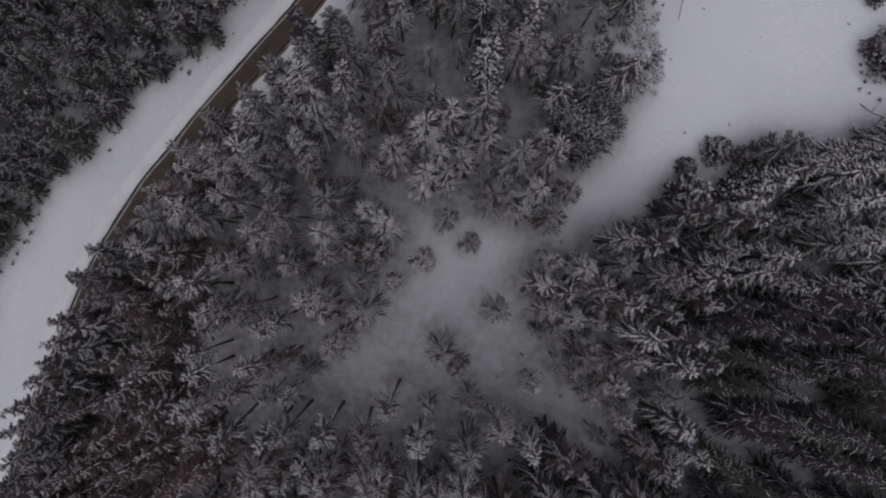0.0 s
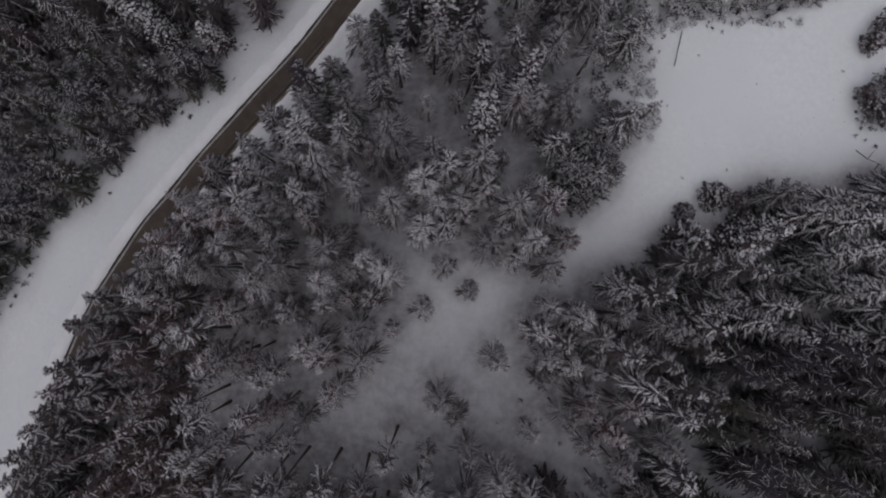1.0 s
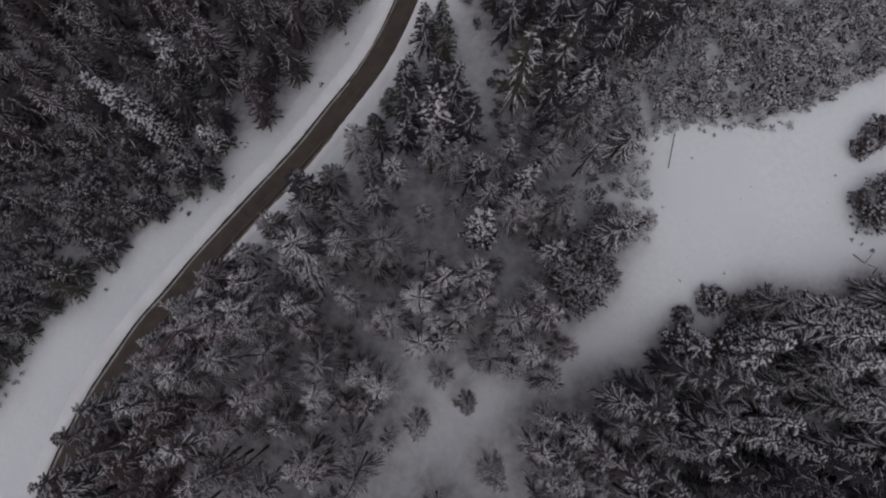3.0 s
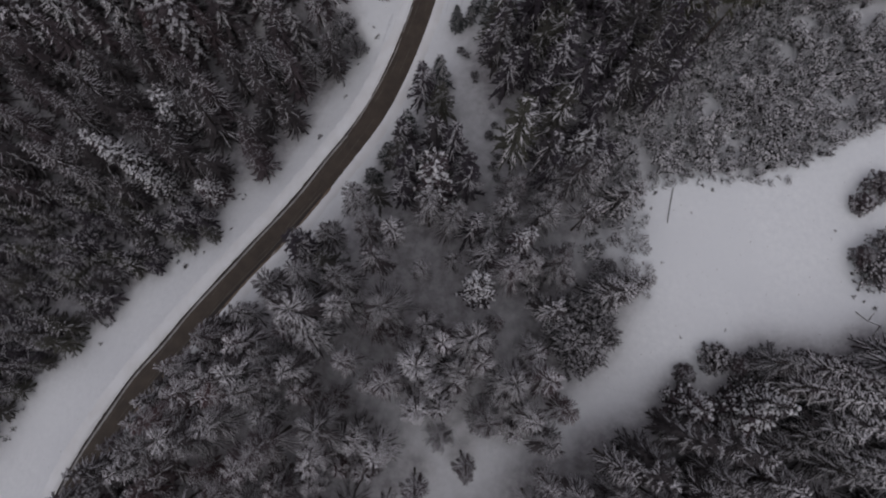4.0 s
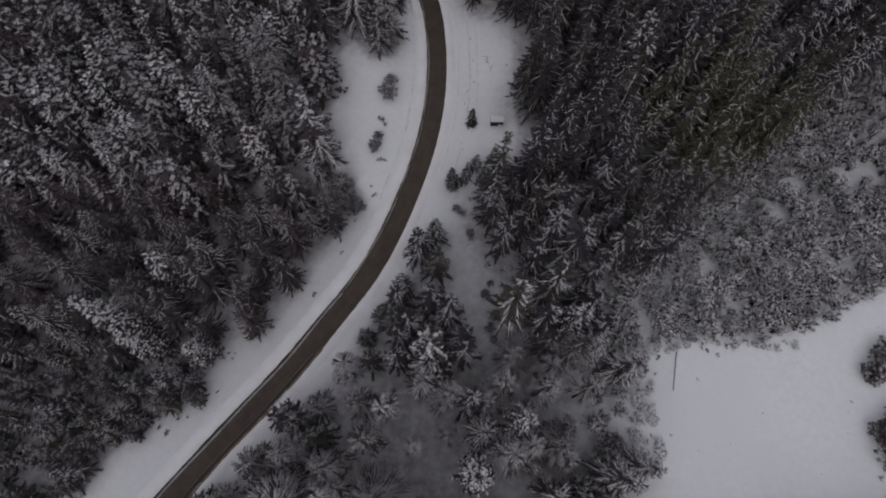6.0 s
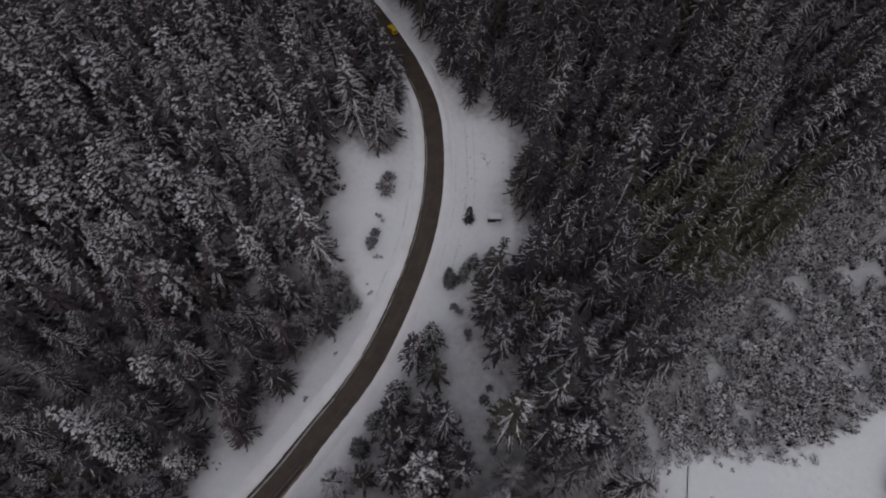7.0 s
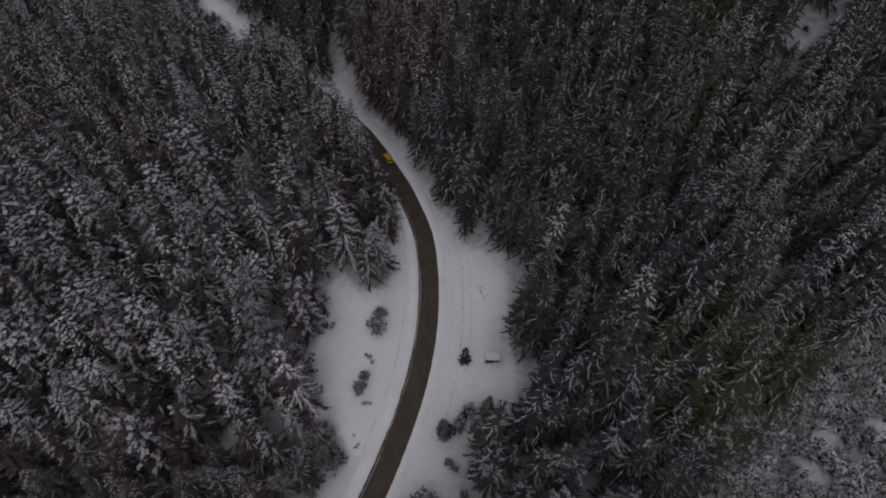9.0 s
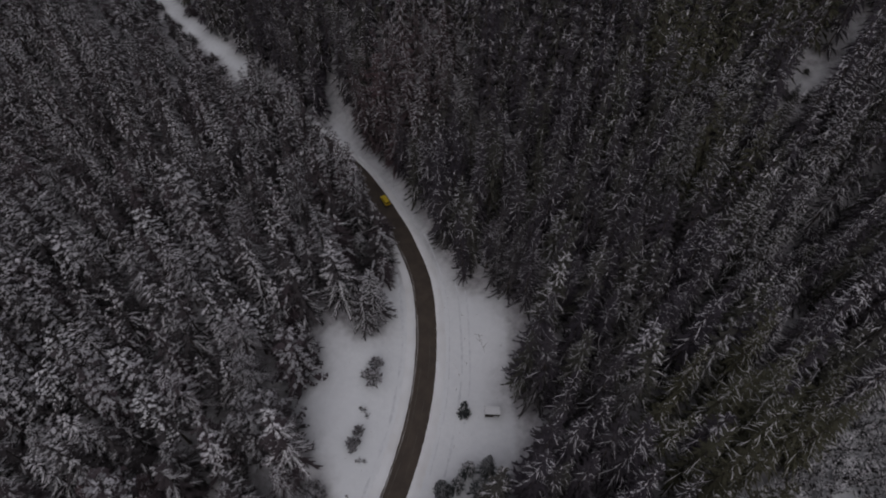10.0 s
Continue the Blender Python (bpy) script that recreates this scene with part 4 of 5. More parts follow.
for stand_list, group in SPRUCE_LISTS:
    for x, y, r, h in stand_list:
        if -10 < y < 60:
            h *= 0.8 + 0.2 * float(ease(road_offset(np.array([x]), np.array([y]))[0], 7, 14)[0])
        if y > 58 and r > 3:
            plant("spruce_tree", darks, x, y, r / 4.1, h / 24, "tall dark spruce with thin frost on its boughs", "spruce tree", group)
        elif h > 17 and x < -10 and y < 17:
            plant("spruce_tree", duller, x, y, r / 4.45, h / 21.5, "tall reddish-brown spruce with thinly frosted boughs", "spruce tree", group)
        elif h > 17:
            plant("spruce_tree", spruces, x, y, r / 4.45, h / 21.5, "tall spruce with star of drooping frosted boughs", "spruce tree", group)
        else:
            plant("spruce_tree", duller, x, y, r / 3.7, h / 19, "slender young spruce with frosted boughs in the snow", "spruce tree", group)
for x, y, r in BARE_TRUNKS:
    plant("spruce_tree", high_crowned, x, y, r / 3.4, pick.uniform(0.85, 0.98), "spruce with bare lower trunk and frosted crown", "spruce tree", "bare-trunked spruces at the clearing")
for x, y in OLIVE_TRUNKS:
    plant("spruce_tree", olive_crowned, x, y, pick.uniform(0.75, 0.95), pick.uniform(0.85, 1.0), "olive-green spruce with long bare trunk at the thicket", "spruce tree", "bare-trunked spruces at the thicket")
for x, y, hf, wf in filler:
    if y > 50 + 10 * math.sin(x):
        plant("spruce_tree", darks, x, y, wf, hf * 1.1, "tall dark spruce with thin frost on its boughs", "spruce tree", "dark spruces of the upper stand")
    else:
        plant("spruce_tree", duller if x < -8 and y < 20 else spruces, x, y, 0.85 * wf, 0.9 * hf, "spruce with frosted boughs among larger trees", "spruce tree", "spruces between road and field")
for x, y, r in ROW:
    plant("spruce_tree", row_kinds, x, y, r / 4.3 if y < 2 else r / 6.0, pick.uniform(0.86, 1.0) if y < 2 else pick.uniform(0.5, 0.65), "tall pointed spruce standing close to the road", "spruce tree", "spruce row at the road")
for x, y, r, h in ROUND_CLUMP:
    plant("frosted_willow", rounds, x, y, r / 4.6, h / 9, "leafless bushy willow grey with rime beside the field", "deciduous tree", "willow clump at the field")
for x, y, r, h in VERGE_WILLOWS:
    plant("frosted_willow", rounds, x, y, r / 4.6, h / 9, "low round leafless willow white with frost", "deciduous tree", "willows west of the road")
for x, y, r, h in VALLEY_STAND:
    plant("spruce_tree", spruces, x, y, r / 4.3, h / 24, "tall frosted spruce rising above the valley forest", "spruce tree", "tall spruces in the valley")
for x, y, r, h in VALLEY_LADEN:
    plant("snowy_spruce", laden, x, y, r / 4.2, h / 20, "tall spruce with round white tufts of snow", "spruce tree", "snow-laden trees in the valley")
for x, y, r, h in HILLSIDE_STAND:
    plant("spruce_tree", darks, x, y, r / 4.3, h / 24, "very tall dark spruce with thin frost on the hillside", "spruce tree", "tall spruces on the hillside")
for x, y, r in GREEN_SPRUCES:
    plant("green_spruce", greens, x, y, r / 3.0, 1.1 if 70 < y < 95 else pick.uniform(0.62, 0.78), "dark green pointed spruce beside the road", "spruce tree", "green spruces at the road")
for x, y, r, h in SNOW_LADEN:
    if r > 3.9:
        plant("snowy_spruce", drooping, x, y, r / 4.9, h / 22, "broad spruce with heavy white snow on drooping boughs", "spruce tree", "snow-laden trees")
    else:
        plant("snowy_spruce", laden, x, y, r / 4.4, h / 20, "slender spruce with heavy white snow in tufts", "spruce tree", "snow-laden trees")

# the forest round them
order = np.argsort(np.hypot(south[:, 0] - 5, south[:, 1] + 5))
ONE_BY_ONE = 60
for x, y, hf, wf in south[order[:ONE_BY_ONE]]:
    plant("spruce_tree", row_kinds if x > 20 else duller, x, y, wf, hf, "tall spruce in dense forest, boughs drooping under frost", "spruce tree", "spruces round the open stand")
rest = south[order[ONE_BY_ONE:]]
gloomy = (rest[:, 0] > 42) & (rest[:, 1] < -7)
ruddy = rest[:, 0] < -36
snowy = (rest[:, 0] > 38) & ~gloomy
joined("south_forest", rest[~gloomy & ~ruddy & ~snowy], mid_models, [NEEDLES, FROST, BARK], "dense frosted spruce forest on the slope above the road", "forest", seed=1)
joined("field_edge_forest", rest[snowy], edge_models, [NEEDLES, THIN_FROST, BARK], "spruces white with frost along the southern field edge", "forest", seed=41)
joined("reddish_forest", rest[ruddy], soft_models, [RED_NEEDLES, FROST, BARK], "dense reddish-brown spruces with thin frost above the road", "forest", seed=31)
joined("south_east_forest", rest[gloomy], gloom_models, [GREEN, FROST, BARK], "dense dark spruces with little frost south of the field", "forest", seed=11)
joined("young_forest", young, soft_models, [GREEN, FROST, BARK], "dense young spruces under frost below the road", "forest", seed=2)
brown = np.hypot((spruce_west[:, 0] + 60) / 1.3, spruce_west[:, 1] - 101) < 8.5
joined("brown_stand", spruce_west[brown], gloom_models, [RED_NEEDLES, GREY_FROST, BARK], "purple-brown trees almost bare of snow among spruces", "forest", seed=43)
spruce_west = spruce_west[~brown]
lower = spruce_west[:, 1] < 100
joined("lower_west_forest", spruce_west[lower], dark_models, [NEEDLES, FROST, BARK], "spruce forest with little frost below the road bend", "forest", seed=23)
joined("west_forest", spruce_west[~lower], mid_models, [NEEDLES, RIME, BARK], "frosted spruce forest in the valley beside the road", "forest", seed=3)
joined("snow_laden_forest", pine_west, pine_models, [NEEDLES, FROST, BARK], "snow-laden spruces with white tufts among the others", "forest", seed=13)
olive = (np.hypot((east[:, 0] - 68) / 1.25, east[:, 1] - 111) < 16) | (np.hypot(east[:, 0] - 77, east[:, 1] - 169) < 9)
joined("olive_forest", east[olive], gloom_models, [OLIVE, THIN_FROST, BARK], "olive-green spruces without snow at the thicket edge", "forest", seed=17)
east = east[~olive]
shady = (east[:, 0] < 66) & (east[:, 1] > 84)
joined("east_forest", east[~shady], dark_models, [GREEN, THIN_FROST, BARK], "tall dark spruces with thin frost on the hillside", "forest", seed=4)
joined("shady_forest", east[shady], gloom_models, [GREEN, THIN_FROST, BARK], "tall dark spruces almost free of frost above the road", "forest", seed=14)
joined("north_west_forest", north_w, far_models, [NEEDLES, RIME, BARK], "frosted spruce forest further along the valley", "forest", seed=5)
dull = (np.hypot(north_e[:, 0] - 80, north_e[:, 1] - 212) < 14) | (np.hypot(north_e[:, 0] - 108, north_e[:, 1] - 224) < 13)
joined("dull_green_forest", north_e[dull], far_gloom, [OLIVE, THIN_FROST, BARK], "olive-green spruces without snow on the far hillside", "forest", seed=47)
north_e = north_e[~dull]
larch = np.hypot(north_e[:, 0] + 1, north_e[:, 1] - 222) < 19
joined("larch_stand", north_e[larch], far_models, [RED_NEEDLES, GREY_FROST, BARK], "purple-brown larches with thin frost behind the road bend", "forest", seed=19)
north_e = north_e[~larch]
joined("north_east_forest", north_e, far_gloom, [GREEN, THIN_FROST, BARK], "dark spruce forest on the far hillside", "forest", seed=6)

thick = scatter(36, 134, 48, 130, 2.1, 15)
thick = thick[inside(THICKET, thick[:, 0], thick[:, 1]) & ~inside(FIELD, thick[:, 0], thick[:, 1]) & inside(SEEN, thick[:, 0], thick[:, 1])]
bare_spot = np.zeros(len(thick), bool)
wander = 0.35 + 1.4 * roll_noise(thick[:, 0], thick[:, 1], 5, 21)
for x, y, a_, b_, turn_ in THICKET_GAPS:
    c_, s_ = math.cos(radians(turn_)), math.sin(radians(turn_))
    dx, dy = thick[:, 0] - x, thick[:, 1] - y
    bare_spot |= ((dx * c_ + dy * s_) / a_) ** 2 + ((dy * c_ - dx * s_) / b_) ** 2 + wander < 1
thick = thick[~bare_spot]
fringe = scatter(33, 48, 35, 60, 3.1, 18)
fringe = free(fringe[inside([(33, 45), (40, 38), (42.5, 48), (45, 60), (40, 60)], fringe[:, 0], fringe[:, 1])], 0.9, 0.6)
thick = np.vstack([thick, fringe])
thick = np.column_stack([thick, np.random.RandomState(16).uniform(0.65, 1.6, (len(thick), 2))])
joined("thicket", thick, shrub_models, [TWIG, RIME], "thicket of leafless shrubs grey with frost", "shrubs", seed=7)


# ---------------------------------------------------------------- shrubs, saplings and fallen wood
def shrub_thing(x, y, r, tall, seed, label, group, mats, frost=0.5):
    m = bush(seed, tall, r, int(24 + 14 * r), 9, frost) if r > 1.05 else bush(seed, tall, r, int(7 + 9 * r), 6, frost, 1.5, 0.3)
    ob = new("shrub", mesh_of("shrub", m[0], m[1], mats, m[2]))
    ob.matrix_world = pose(x, y, height_at(x, y) - 0.05, 0, 0, seed * 37 % 360)
    return tagged(ob, label, "shrub", group)


for i, (x, y, r) in enumerate([(-8.2, 130.2, 2.8), (-7.6, 133.9, 2.1), (-11.5, 113.8, 2.1), (-10.6, 117, 1.5), (-9.8, 122.3, 0.8), (-8.9, 121, 0.7), (-10.5, 122.8, 0.6)]):
    shrub_thing(x, y, r, 1.6 * r, 300 + i, "bare frosted shrub in snow beside the road", "shrubs west of the road", [TWIG, GREY_FROST])
for i, (x, y, r) in enumerate([(-63, 45, 1.6), (-66, 43, 1.2), (-60, 47.5, 1.4), (-57, 49, 1.0), (-92, 19, 1.3), (-81, 31, 1.2), (-40, 66, 1.2)]):
    shrub_thing(x, y, r, 1.1 * r, 320 + i, "thin bare shrub half buried at the forest edge", "shrubs at the western edge", [TWIG, GREY_FROST])
trail_rng = np.random.RandomState(71)
for i in range(16):
    w = i / 15
    x, y = 11.5 + 7 * math.sin(2.2 * w) + trail_rng.uniform(-3, 3), 97 - 34 * w + trail_rng.uniform(-1, 1)
    r = trail_rng.uniform(0.7, 1.4)
    shrub_thing(x, y, r, 1.1 * r, 700 + i, "thin leafless bush on the overgrown snowy track", "bushes on the overgrown track", [TWIG, GREY_FROST])
mound_rng = np.random.RandomState(63)
WHITE = plain("fresh_snow_on_twigs", (0.76, 0.77, 0.80), (0.60, 0.60, 0.63), 1.2, 0.7)
for i in range(44):
    w = i / 43
    x, y = 48.5 - 2.6 * math.sin(3.1 * w) + 1.5 * w * w + mound_rng.uniform(-3.4, 2.6), 35 + 25 * w + mound_rng.uniform(-1, 1)
    r = mound_rng.uniform(0.7, 1.5)
    shrub_thing(x, y, r, 0.75 * r, 540 + i, "low shrub buried under white snow at the field edge", "snowed-in shrubs at the field", [TWIG, WHITE], 0.76)
for i in range(22):
    w = i / 21
    x, y = 53 + 26 * w + mound_rng.uniform(-0.8, 0.8), 60.5 + 0.6 * math.sin(5 * w) + 2.2 * max(0, w - 0.7) + mound_rng.uniform(-1.2, 0.6)
    r = mound_rng.uniform(0.5, 1.2)
    shrub_thing(x, y, r, 0.7 * r, 600 + i, "low shrub buried under white snow below the thicket", "snowed-in shrubs at the thicket", [TWIG, WHITE], 0.75)
fringe_rng = np.random.RandomState(52)
WEST_EDGE = [p for p in CORRIDOR[2:16]]
for i in range(26):
    k = fringe_rng.randint(len(WEST_EDGE) - 1)
    (ax, ay), (bx, by), w = WEST_EDGE[k], WEST_EDGE[k + 1], fringe_rng.uniform()
    d = np.array([by - ay, ax - bx]) / math.hypot(bx - ax, by - ay) * fringe_rng.uniform(2.5, 6.0)
    r = fringe_rng.uniform(0.45, 1.0)
    shrub_thing(ax + (bx - ax) * w + d[0], ay + (by - ay) * w + d[1], r, 0.9 * r, 500 + i, "small dry bush in the snow at the forest edge", "dry bushes at the forest edge", [TWIG, GREY_FROST])
for i, (x, y, r) in enumerate([(96, 57, 4.0), (92, 53.5, 2.4), (92, 39, 4.4), (95, 44, 4.2), (90, 42, 2.6), (60, 21.8, 3.4), (64.5, 20.6, 2.4), (68.5, 20.8, 3.0), (73, 20, 2.8),
                               (77, 20.6, 3.0), (81.5, 20, 2.9), (86, 19.8, 3.2), (91, 19.4, 3.2), (54, 18.5, 2.2)]):
    m = clumped(340 + i, 4.6, r, int(110 + 40 * r), 5, 0.12, 0.55, 0.38)
    ob = new("juniper_bush", mesh_of("juniper_bush", m[0], m[1], [NEEDLES, GREY_FROST], m[2]))
    ob.matrix_world = pose(x, y, height_at(x, y) - 0.1)
    tagged(ob, "broad dark evergreen bush dotted with frost", "bush", "bushes at the field")
for i, (x, y, r) in enumerate([(59, 53, 0.45), (70, 46, 0.3), (87, 48, 0.5), (72, 60, 1.0), (64, 58, 0.7), (50, 45, 0.5), (52, 42, 0.5), (54, 26, 0.5), (62, 59, 0.7),
                               (52, 58, 0.8), (49, 55, 1.0), (47, 51, 0.9), (46.5, 47, 0.8), (49, 50, 0.6), (51, 54.5, 0.6), (48, 42, 0.5), (15, -26, 0.5), (20, -21, 1.0), (24, -25, 0.6), (23, -27, 0.5), (28, -30, 0.7), (29, 3, 0.6), (33, -3, 0.5), (63, 27.5, 0.5), (88, 34, 0.7), (89.6, 33, 0.6), (91.4, 31.6, 0.8)]):
    shrub_thing(x, y, 0.8 * r, 0.7 * r, 360 + i, "small dry tuft sticking out of open snow", "tufts in the field", [TWIG, GREY_FROST], 0.68)



# slender leafless trees where the thicket meets the forest
def leafless(seed, height):
    r = random.Random(seed)
    s = Soup()
    for k in range(26):
        h = r.uniform(0.35, 0.97) * height
        az = r.uniform(0, 6.28)
        out = np.array([math.cos(az), math.sin(az), r.uniform(0.6, 1.3)])
        reach = (1 - 0.7 * h / height) * height * r.uniform(0.16, 0.3)
        a = np.array([0, 0, h])
        tip = a + out * reach
        side = np.array([-out[1], out[0], 0]) * 0.05
        s.tri(a - side, a + side, tip, 0)
        for j in range(3):
            q = a + (tip - a) * r.uniform(0.4, 0.9)
            d = np.array([r.uniform(-1, 1), r.uniform(-1, 1), r.uniform(0, 0.8)]) * reach * 0.3
            n = np.array([-d[1], d[0], 0]) * 0.12
            s.tri(q - n, q + n, q + d, 1 if r.random() < 0.6 else 0)
    return s.arrays()


slender = [prototype(leafless(420 + i, 11), [TWIG, GREY_FROST], 11, 0.11) for i in range(3)]
edge_rng = np.random.RandomState(44)
for i in range(18):
    w = (i + edge_rng.uniform(-0.4, 0.4)) / 17
    x, y = 53 + 24 * w + edge_rng.uniform(-1.2, 1.2), 84.5 + 16 * w + edge_rng.uniform(-1.8, 1.8)
    plant("leafless_tree", slender, x, y, edge_rng.uniform(0.7, 1.1), edge_rng.uniform(0.7, 1.2), "slender leafless tree with dark stem at the thicket edge", "deciduous tree", "leafless trees at the thicket")

m = conifer(400, 7.2, 1.35, 16, 10, 6, 0.3, thick=0.5, bare=0.04, wide=0.14)
sapling = new("spruce_sapling")
sapling.matrix_world = pose(14, 121.5, height_at(14, 121.5))
for nm, me in (("trunk", trunk_mesh("trunk", 7.2, 0.1)), ("crown", mesh_of("crown", m[0], m[1], [PINE_GREEN, THIN_FROST], m[2]))):
    new(nm, me).parent = sapling
tagged(sapling, "small dark green spruce standing alone beside the shed", "spruce tree")


def rod(bm, a, b, r0, r1, n=7):
    """A tapered round bar from a to b."""
    a, b = Vector(a), Vector(b)
    m = Matrix.Translation((a + b) / 2) @ (b - a).to_track_quat("Z", "Y").to_matrix().to_4x4()
    bmesh.ops.create_cone(bm, cap_ends=True, segments=n, radius1=r0, radius2=r1, depth=(b - a).length, matrix=m)
    return bm


def on_snow(x, y, up=0.0):
    return (x, y, height_at(x, y) + up)


def log_thing(points, r0, label, twigs=()):
    """A fallen stem on the snow, its side branches and the snow lying along its top."""
    x0, y0, z0 = on_snow(*points[0])
    log = new("fallen_log")
    log.matrix_world = pose(x0, y0, z0)

    def rel(x, y, up):
        p = on_snow(x, y, up)
        return (p[0] - x0, p[1] - y0, p[2] - z0)
    bm = bmesh.new()
    for k, (p, q) in enumerate(zip(points[:-1], points[1:])):
        rod(bm, rel(*p, r0 * 0.7), rel(*q, r0 * 0.7), r0 * (1 - 0.2 * k), r0 * (0.8 - 0.2 * k))
    part("stem", bm, BARK, log)
    bm = bmesh.new()
    for p, q in zip(points[:-1], points[1:]):
        rod(bm, rel(*p, r0 * 1.5), rel(*q, r0 * 1.5), r0 * 0.55, r0 * 0.4, 6)
    part("snow_cap", bm, SNOW, log, "thin snow on the log")
    for p, q in twigs:
        part("branch", rod(bmesh.new(), rel(*p, 0.15), rel(*q, 0.5), 0.07, 0.02, 5), BARK, log)
    tagged(log, label, "fallen log")


log_thing([(56, 59), (55, 55), (54, 51)], 0.17, "straight fallen pole lying in the snowy field")
log_thing([(47, 39.5), (47.2, 37), (46, 34)], 0.12, "bent fallen pole at the field edge")
log_thing([(88, 31), (90, 29.2), (92.5, 28)], 0.14, "dark fallen stem with branches on the snow", [((90, 29.2), (91, 30.8)), ((92, 28.2), (90, 25.5))])
log_thing([(92.5, 28), (90, 25.6), (88, 24)], 0.10, "dark fallen branch lying in the field")
log_thing([(18.6, 143), (19.2, 140.5), (20, 137.5)], 0.10, "dark crooked branch lying on the snow", [((19.2, 140.5), (18, 141.6)), ((19.6, 139), (20.6, 140))])
log_thing([(17.5, 143.2), (19.5, 142.4)], 0.07, "thin dark branch half buried in snow")

# marker stakes along the eastern roadside
for x, y in ((14.4, 149), (15, 142), (15.2, 135), (13.2, 132), (12.4, 128), (11.6, 114), (24, 139)):
    stake = new("marker_stake")
    stake.matrix_world = pose(*on_snow(x, y), 3, -2, 20)
    part("post", rod(bmesh.new(), (0, 0, -0.3), (0, 0, 1.1), 0.07, 0.055), BARK, stake)
    part("snow_cap", rod(bmesh.new(), (0, 0, 1.1), (0, 0, 1.2), 0.10, 0.05), SNOW, stake, "cap of snow")
    tagged(stake, "short wooden stake capped with snow", "stake", "stakes east of the road")

# ---------------------------------------------------------------- shed
PLANK = plain("weathered_plank", (0.10, 0.085, 0.072), (0.06, 0.05, 0.045), 1.8, 0.85, bumps=0.4)
DARK_WOOD = plain("dark_wood", (0.05, 0.042, 0.036), (0.03, 0.026, 0.024), 1.5, 0.9)
shed = new("shed")
shed.matrix_world = pose(20.6, 120.4, height_at(20.6, 121.8), 0, 0, -2)
W, D, HF, HB = 3.2, 1.7, 2.2, 1.8
for x in (-W / 2 + 0.08, 0.0, W / 2 - 0.08):
    part("post", box(bmesh.new(), x - 0.07, x + 0.07, 0.02, 0.16, -0.4, HF, 0.01), PLANK, shed)
n_planks = 14
for i in range(n_planks):
    x0 = -W / 2 + W * i / n_planks
    part("back_plank", box(bmesh.new(), x0 + 0.01, x0 + W / n_planks - 0.01, D - 0.05, D - 0.01, -0.4, HB), PLANK, shed)
for sx in (-1, 1):
    for i in range(7):
        y0 = 0.2 + (D - 0.3) * i / 7
        top = HF + (HB - HF) * (y0 + 0.2) / D - 0.03
        part("side_plank", box(bmesh.new(), sx * (W / 2) - 0.02, sx * (W / 2) + 0.02, y0, y0 + (D - 0.3) / 7 - 0.015, -0.4, top), PLANK, shed)
part("floor_board", box(bmesh.new(), -W / 2 + 0.1, W / 2 - 0.1, 0.1, D - 0.1, -0.02, 0.08), DARK_WOOD, shed)
# added dark panel that stands for the shaded opening under the roof
part("front_shade_panel", box(bmesh.new(), -W / 2 + 0.02, W / 2 - 0.02, -0.03, 0.015, 1.0, HF - 0.02, 0.005), DARK_WOOD, shed, "dark panel standing in for the shade in the open front")
part("bench", box(bmesh.new(), -W / 2 + 0.2, W / 2 - 0.2, D - 0.55, D - 0.15, 0.45, 0.52, 0.01), DARK_WOOD, shed)


def slab(x0, x1, y0, y1, lift, thick, rounded=0.0, cells=1):
    """A slab that follows the slope of the shed's roof."""
    bm = box(bmesh.new(), x0, x1, y0, y1, 0, thick, rounded)
    for v_ in bm.verts:
        v_.co.z += HF + 0.02 + lift + (HB - HF) * v_.co.y / D
    return bm


part("roof", slab(-W / 2 - 0.2, W / 2 + 0.2, -0.35, D + 0.25, 0, 0.06), DARK_WOOD, shed, "dark board roof under snow")
part("roof_snow", slab(-W / 2 - 0.17, W / 2 + 0.17, -0.28, D + 0.22, 0.063, 0.26, 0.11), BANK, shed, "thick white snow on the roof")
part("fascia", slab(-W / 2 - 0.2, W / 2 + 0.2, -0.38, -0.352, -0.10, 0.16), DARK_WOOD, shed)
tagged(shed, "low open-fronted wooden shed with snow on its roof", "shed")

# ---------------------------------------------------------------- car
YELLOW = plain("yellow_paint", (0.55, 0.40, 0.02), (0.50, 0.36, 0.02), 2.0, 0.35)
GLASS = plain("dark_glass", (0.02, 0.022, 0.025), (0.03, 0.03, 0.03), 1.0, 0.12)
TYRE = plain("tyre_rubber", (0.02, 0.02, 0.02), (0.03, 0.03, 0.03), 4.0, 0.9)
RIM = plain("grey_rim", (0.35, 0.35, 0.36), (0.25, 0.25, 0.25), 4.0, 0.4, 0.8)
LAMP_RED = plain("red_lens", (0.25, 0.01, 0.01), None, 2.0, 0.3)
LAMP_WHITE = plain("clear_lens", (0.6, 0.6, 0.58), None, 2.0, 0.2)
k = int(np.argmin(np.abs(LINE[:, 1] - 191)))
d = LINE[k + 1] - LINE[k - 1]
heading = math.degrees(math.atan2(-d[0], d[1]))
nx, ny = d[1] / math.hypot(d[0], d[1]), -d[0] / math.hypot(d[0], d[1])
car = new("car")
car.matrix_world = pose(LINE[k, 0] + 1.2 * nx, LINE[k, 1] + 1.2 * ny, LINE[k, 2] + 0.08, 0, 0, heading)
body = part("body", box(bmesh.new(), -0.9, 0.9, -2.2, 2.2, 0.32, 0.92, 0.14), YELLOW, car)
bm = box(bmesh.new(), -0.84, 0.84, -2.0, 0.9, 0.9, 1.52, 0.10)
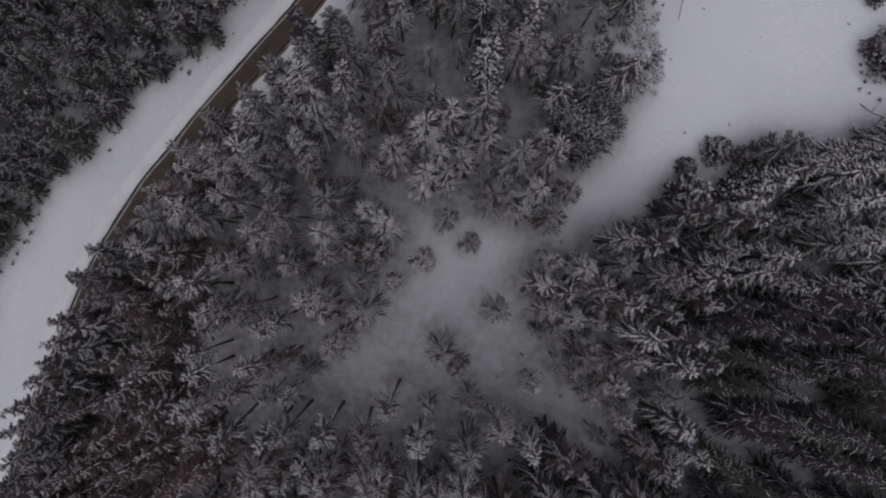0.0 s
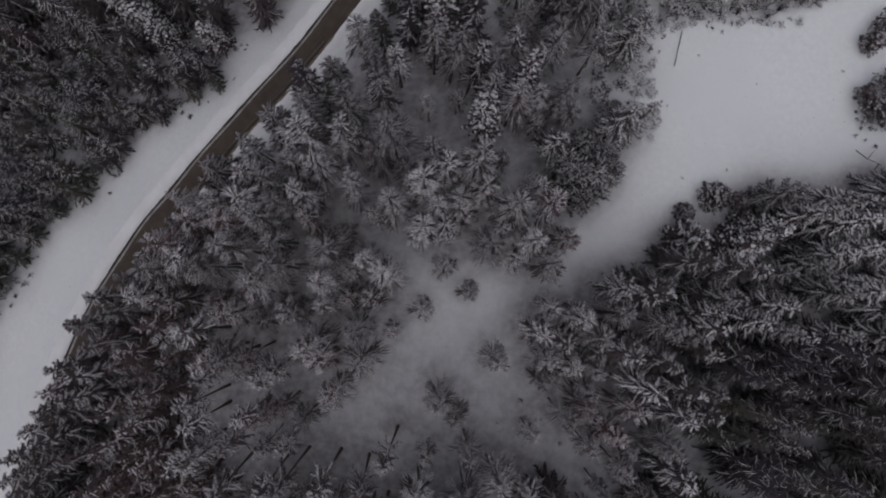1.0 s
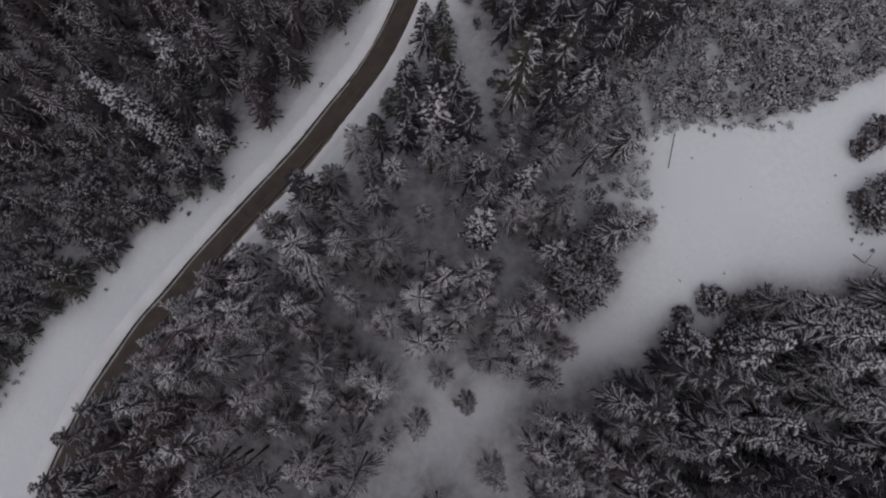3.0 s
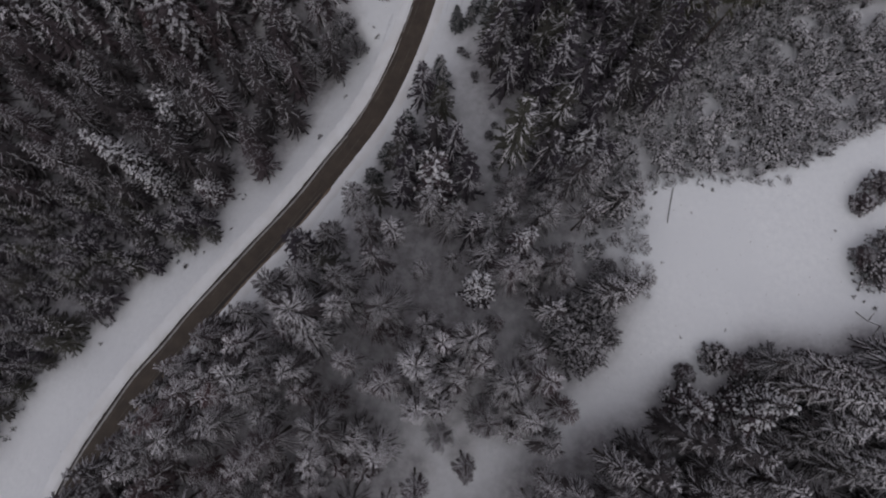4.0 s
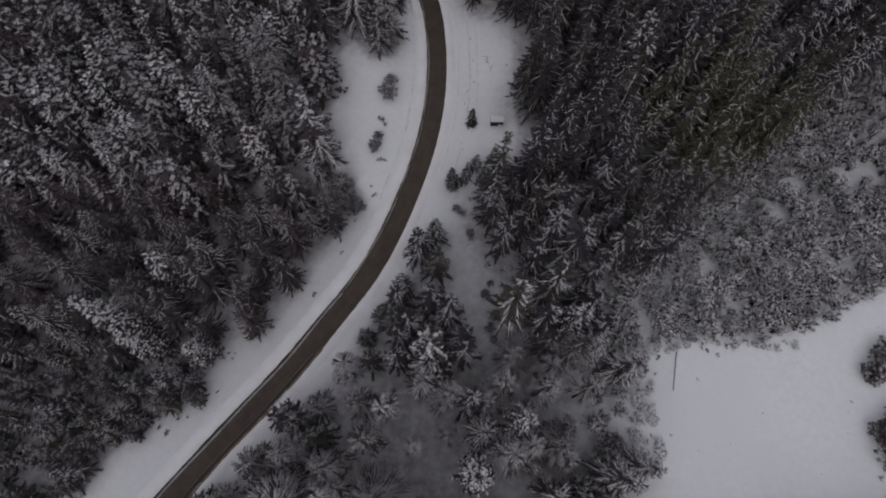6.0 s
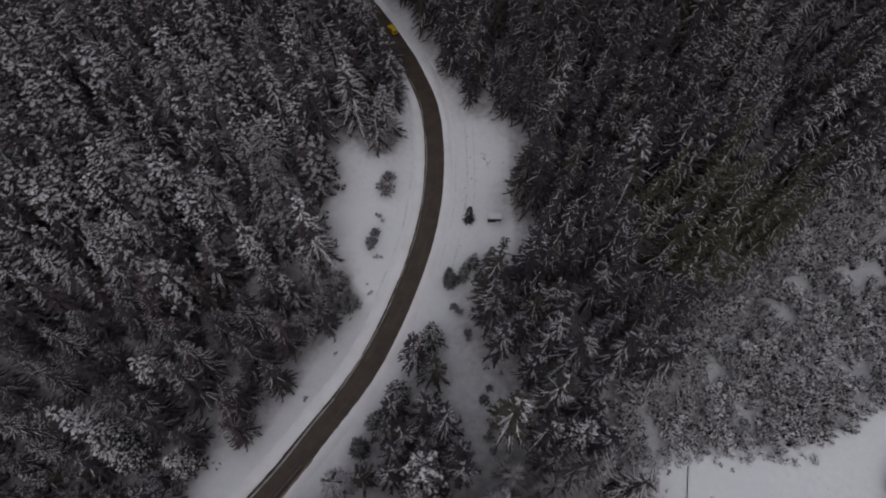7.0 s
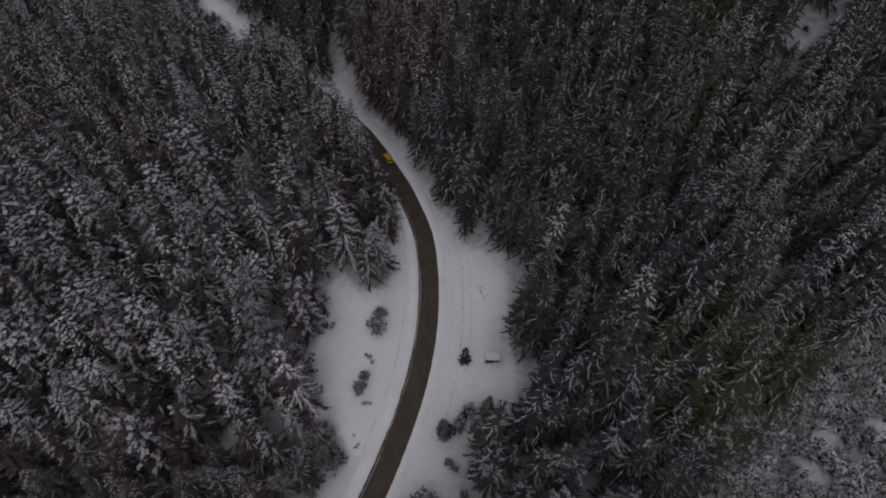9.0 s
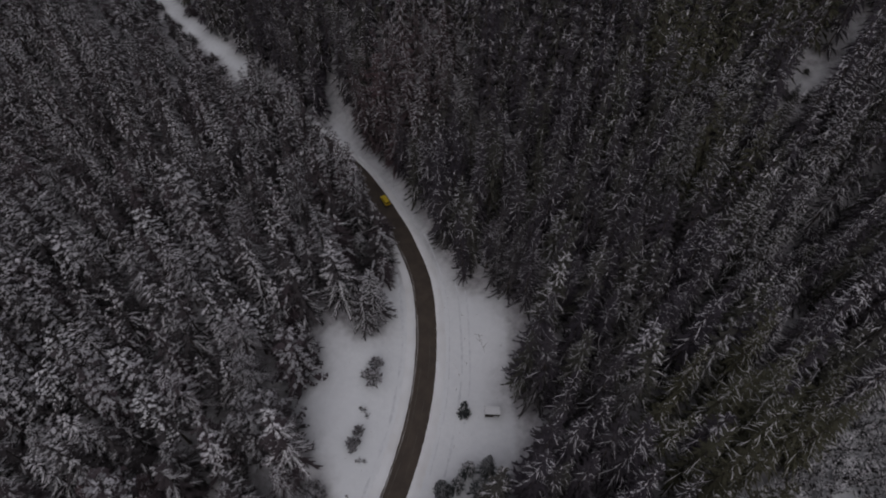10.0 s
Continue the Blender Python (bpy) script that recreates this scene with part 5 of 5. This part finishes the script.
for v_ in bm.verts:
    if v_.co.z > 1.2:
        v_.co.x *= 0.82
        v_.co.y = v_.co.y * 0.80 - 0.12
part("cabin", bm, YELLOW, car, "yellow cabin with sloping pillars")
part("windscreen", box(bmesh.new(), -0.66, 0.66, -0.02, 0.02, -0.30, 0.30, 0.01), GLASS, car).matrix_local = pose(0, 0.74, 1.22, 48, 0, 0)
part("rear_window", box(bmesh.new(), -0.62, 0.62, -0.02, 0.02, -0.24, 0.24, 0.01), GLASS, car).matrix_local = pose(0, -1.88, 1.24, -32, 0, 0)
for sx in (-1, 1):
    for y0, y1 in ((-1.5, -0.55), (-0.45, 0.42)):
        part("side_window", box(bmesh.new(), -0.015, 0.015, y0, y1, -0.19, 0.19, 0.01), GLASS, car).matrix_local = pose(sx * 0.795, 0, 1.22, 0, -sx * 14, 0)
    part("mirror", box(bmesh.new(), -0.10, 0.10, -0.06, 0.06, -0.06, 0.06, 0.02), YELLOW, car).matrix_local = pose(sx * 0.98, 0.62, 1.02)
    part("headlight", box(bmesh.new(), -0.18, 0.18, -0.04, 0.04, -0.08, 0.08, 0.02), LAMP_WHITE, car).matrix_local = pose(sx * 0.62, 2.18, 0.70)
    part("tail_light", box(bmesh.new(), -0.12, 0.12, -0.03, 0.03, -0.12, 0.12, 0.02), LAMP_RED, car).matrix_local = pose(sx * 0.70, -2.19, 0.74)
    for wy in (-1.35, 1.38):
        tyre_bm = bmesh.new()
        bmesh.ops.create_cone(tyre_bm, cap_ends=True, segments=20, radius1=0.32, radius2=0.32, depth=0.2, matrix=pose(0, 0, 0, 0, 90, 0))
        bmesh.ops.bevel(tyre_bm, geom=[e for e in tyre_bm.edges if len(e.link_faces) == 2 and e.calc_face_angle(0) > 1], offset=0.04, segments=2, affect="EDGES")
        wheel = part("wheel", tyre_bm, TYRE, car)
        wheel.matrix_local = pose(sx * 0.82, wy, 0.32)
        rim_bm = bmesh.new()
        bmesh.ops.create_cone(rim_bm, cap_ends=True, segments=16, radius1=0.20, radius2=0.18, depth=0.03, matrix=pose(sx * 0.10, 0, 0, 0, sx * 90, 0))
        part("rim", rim_bm, RIM, wheel)
part("bumper", box(bmesh.new(), -0.86, 0.86, 2.12, 2.28, 0.34, 0.52, 0.04), DARK_WOOD, car)
part("bumper", box(bmesh.new(), -0.86, 0.86, -2.28, -2.12, 0.34, 0.52, 0.04), DARK_WOOD, car)
tagged(car, "small yellow estate car driving on the wet road", "car")
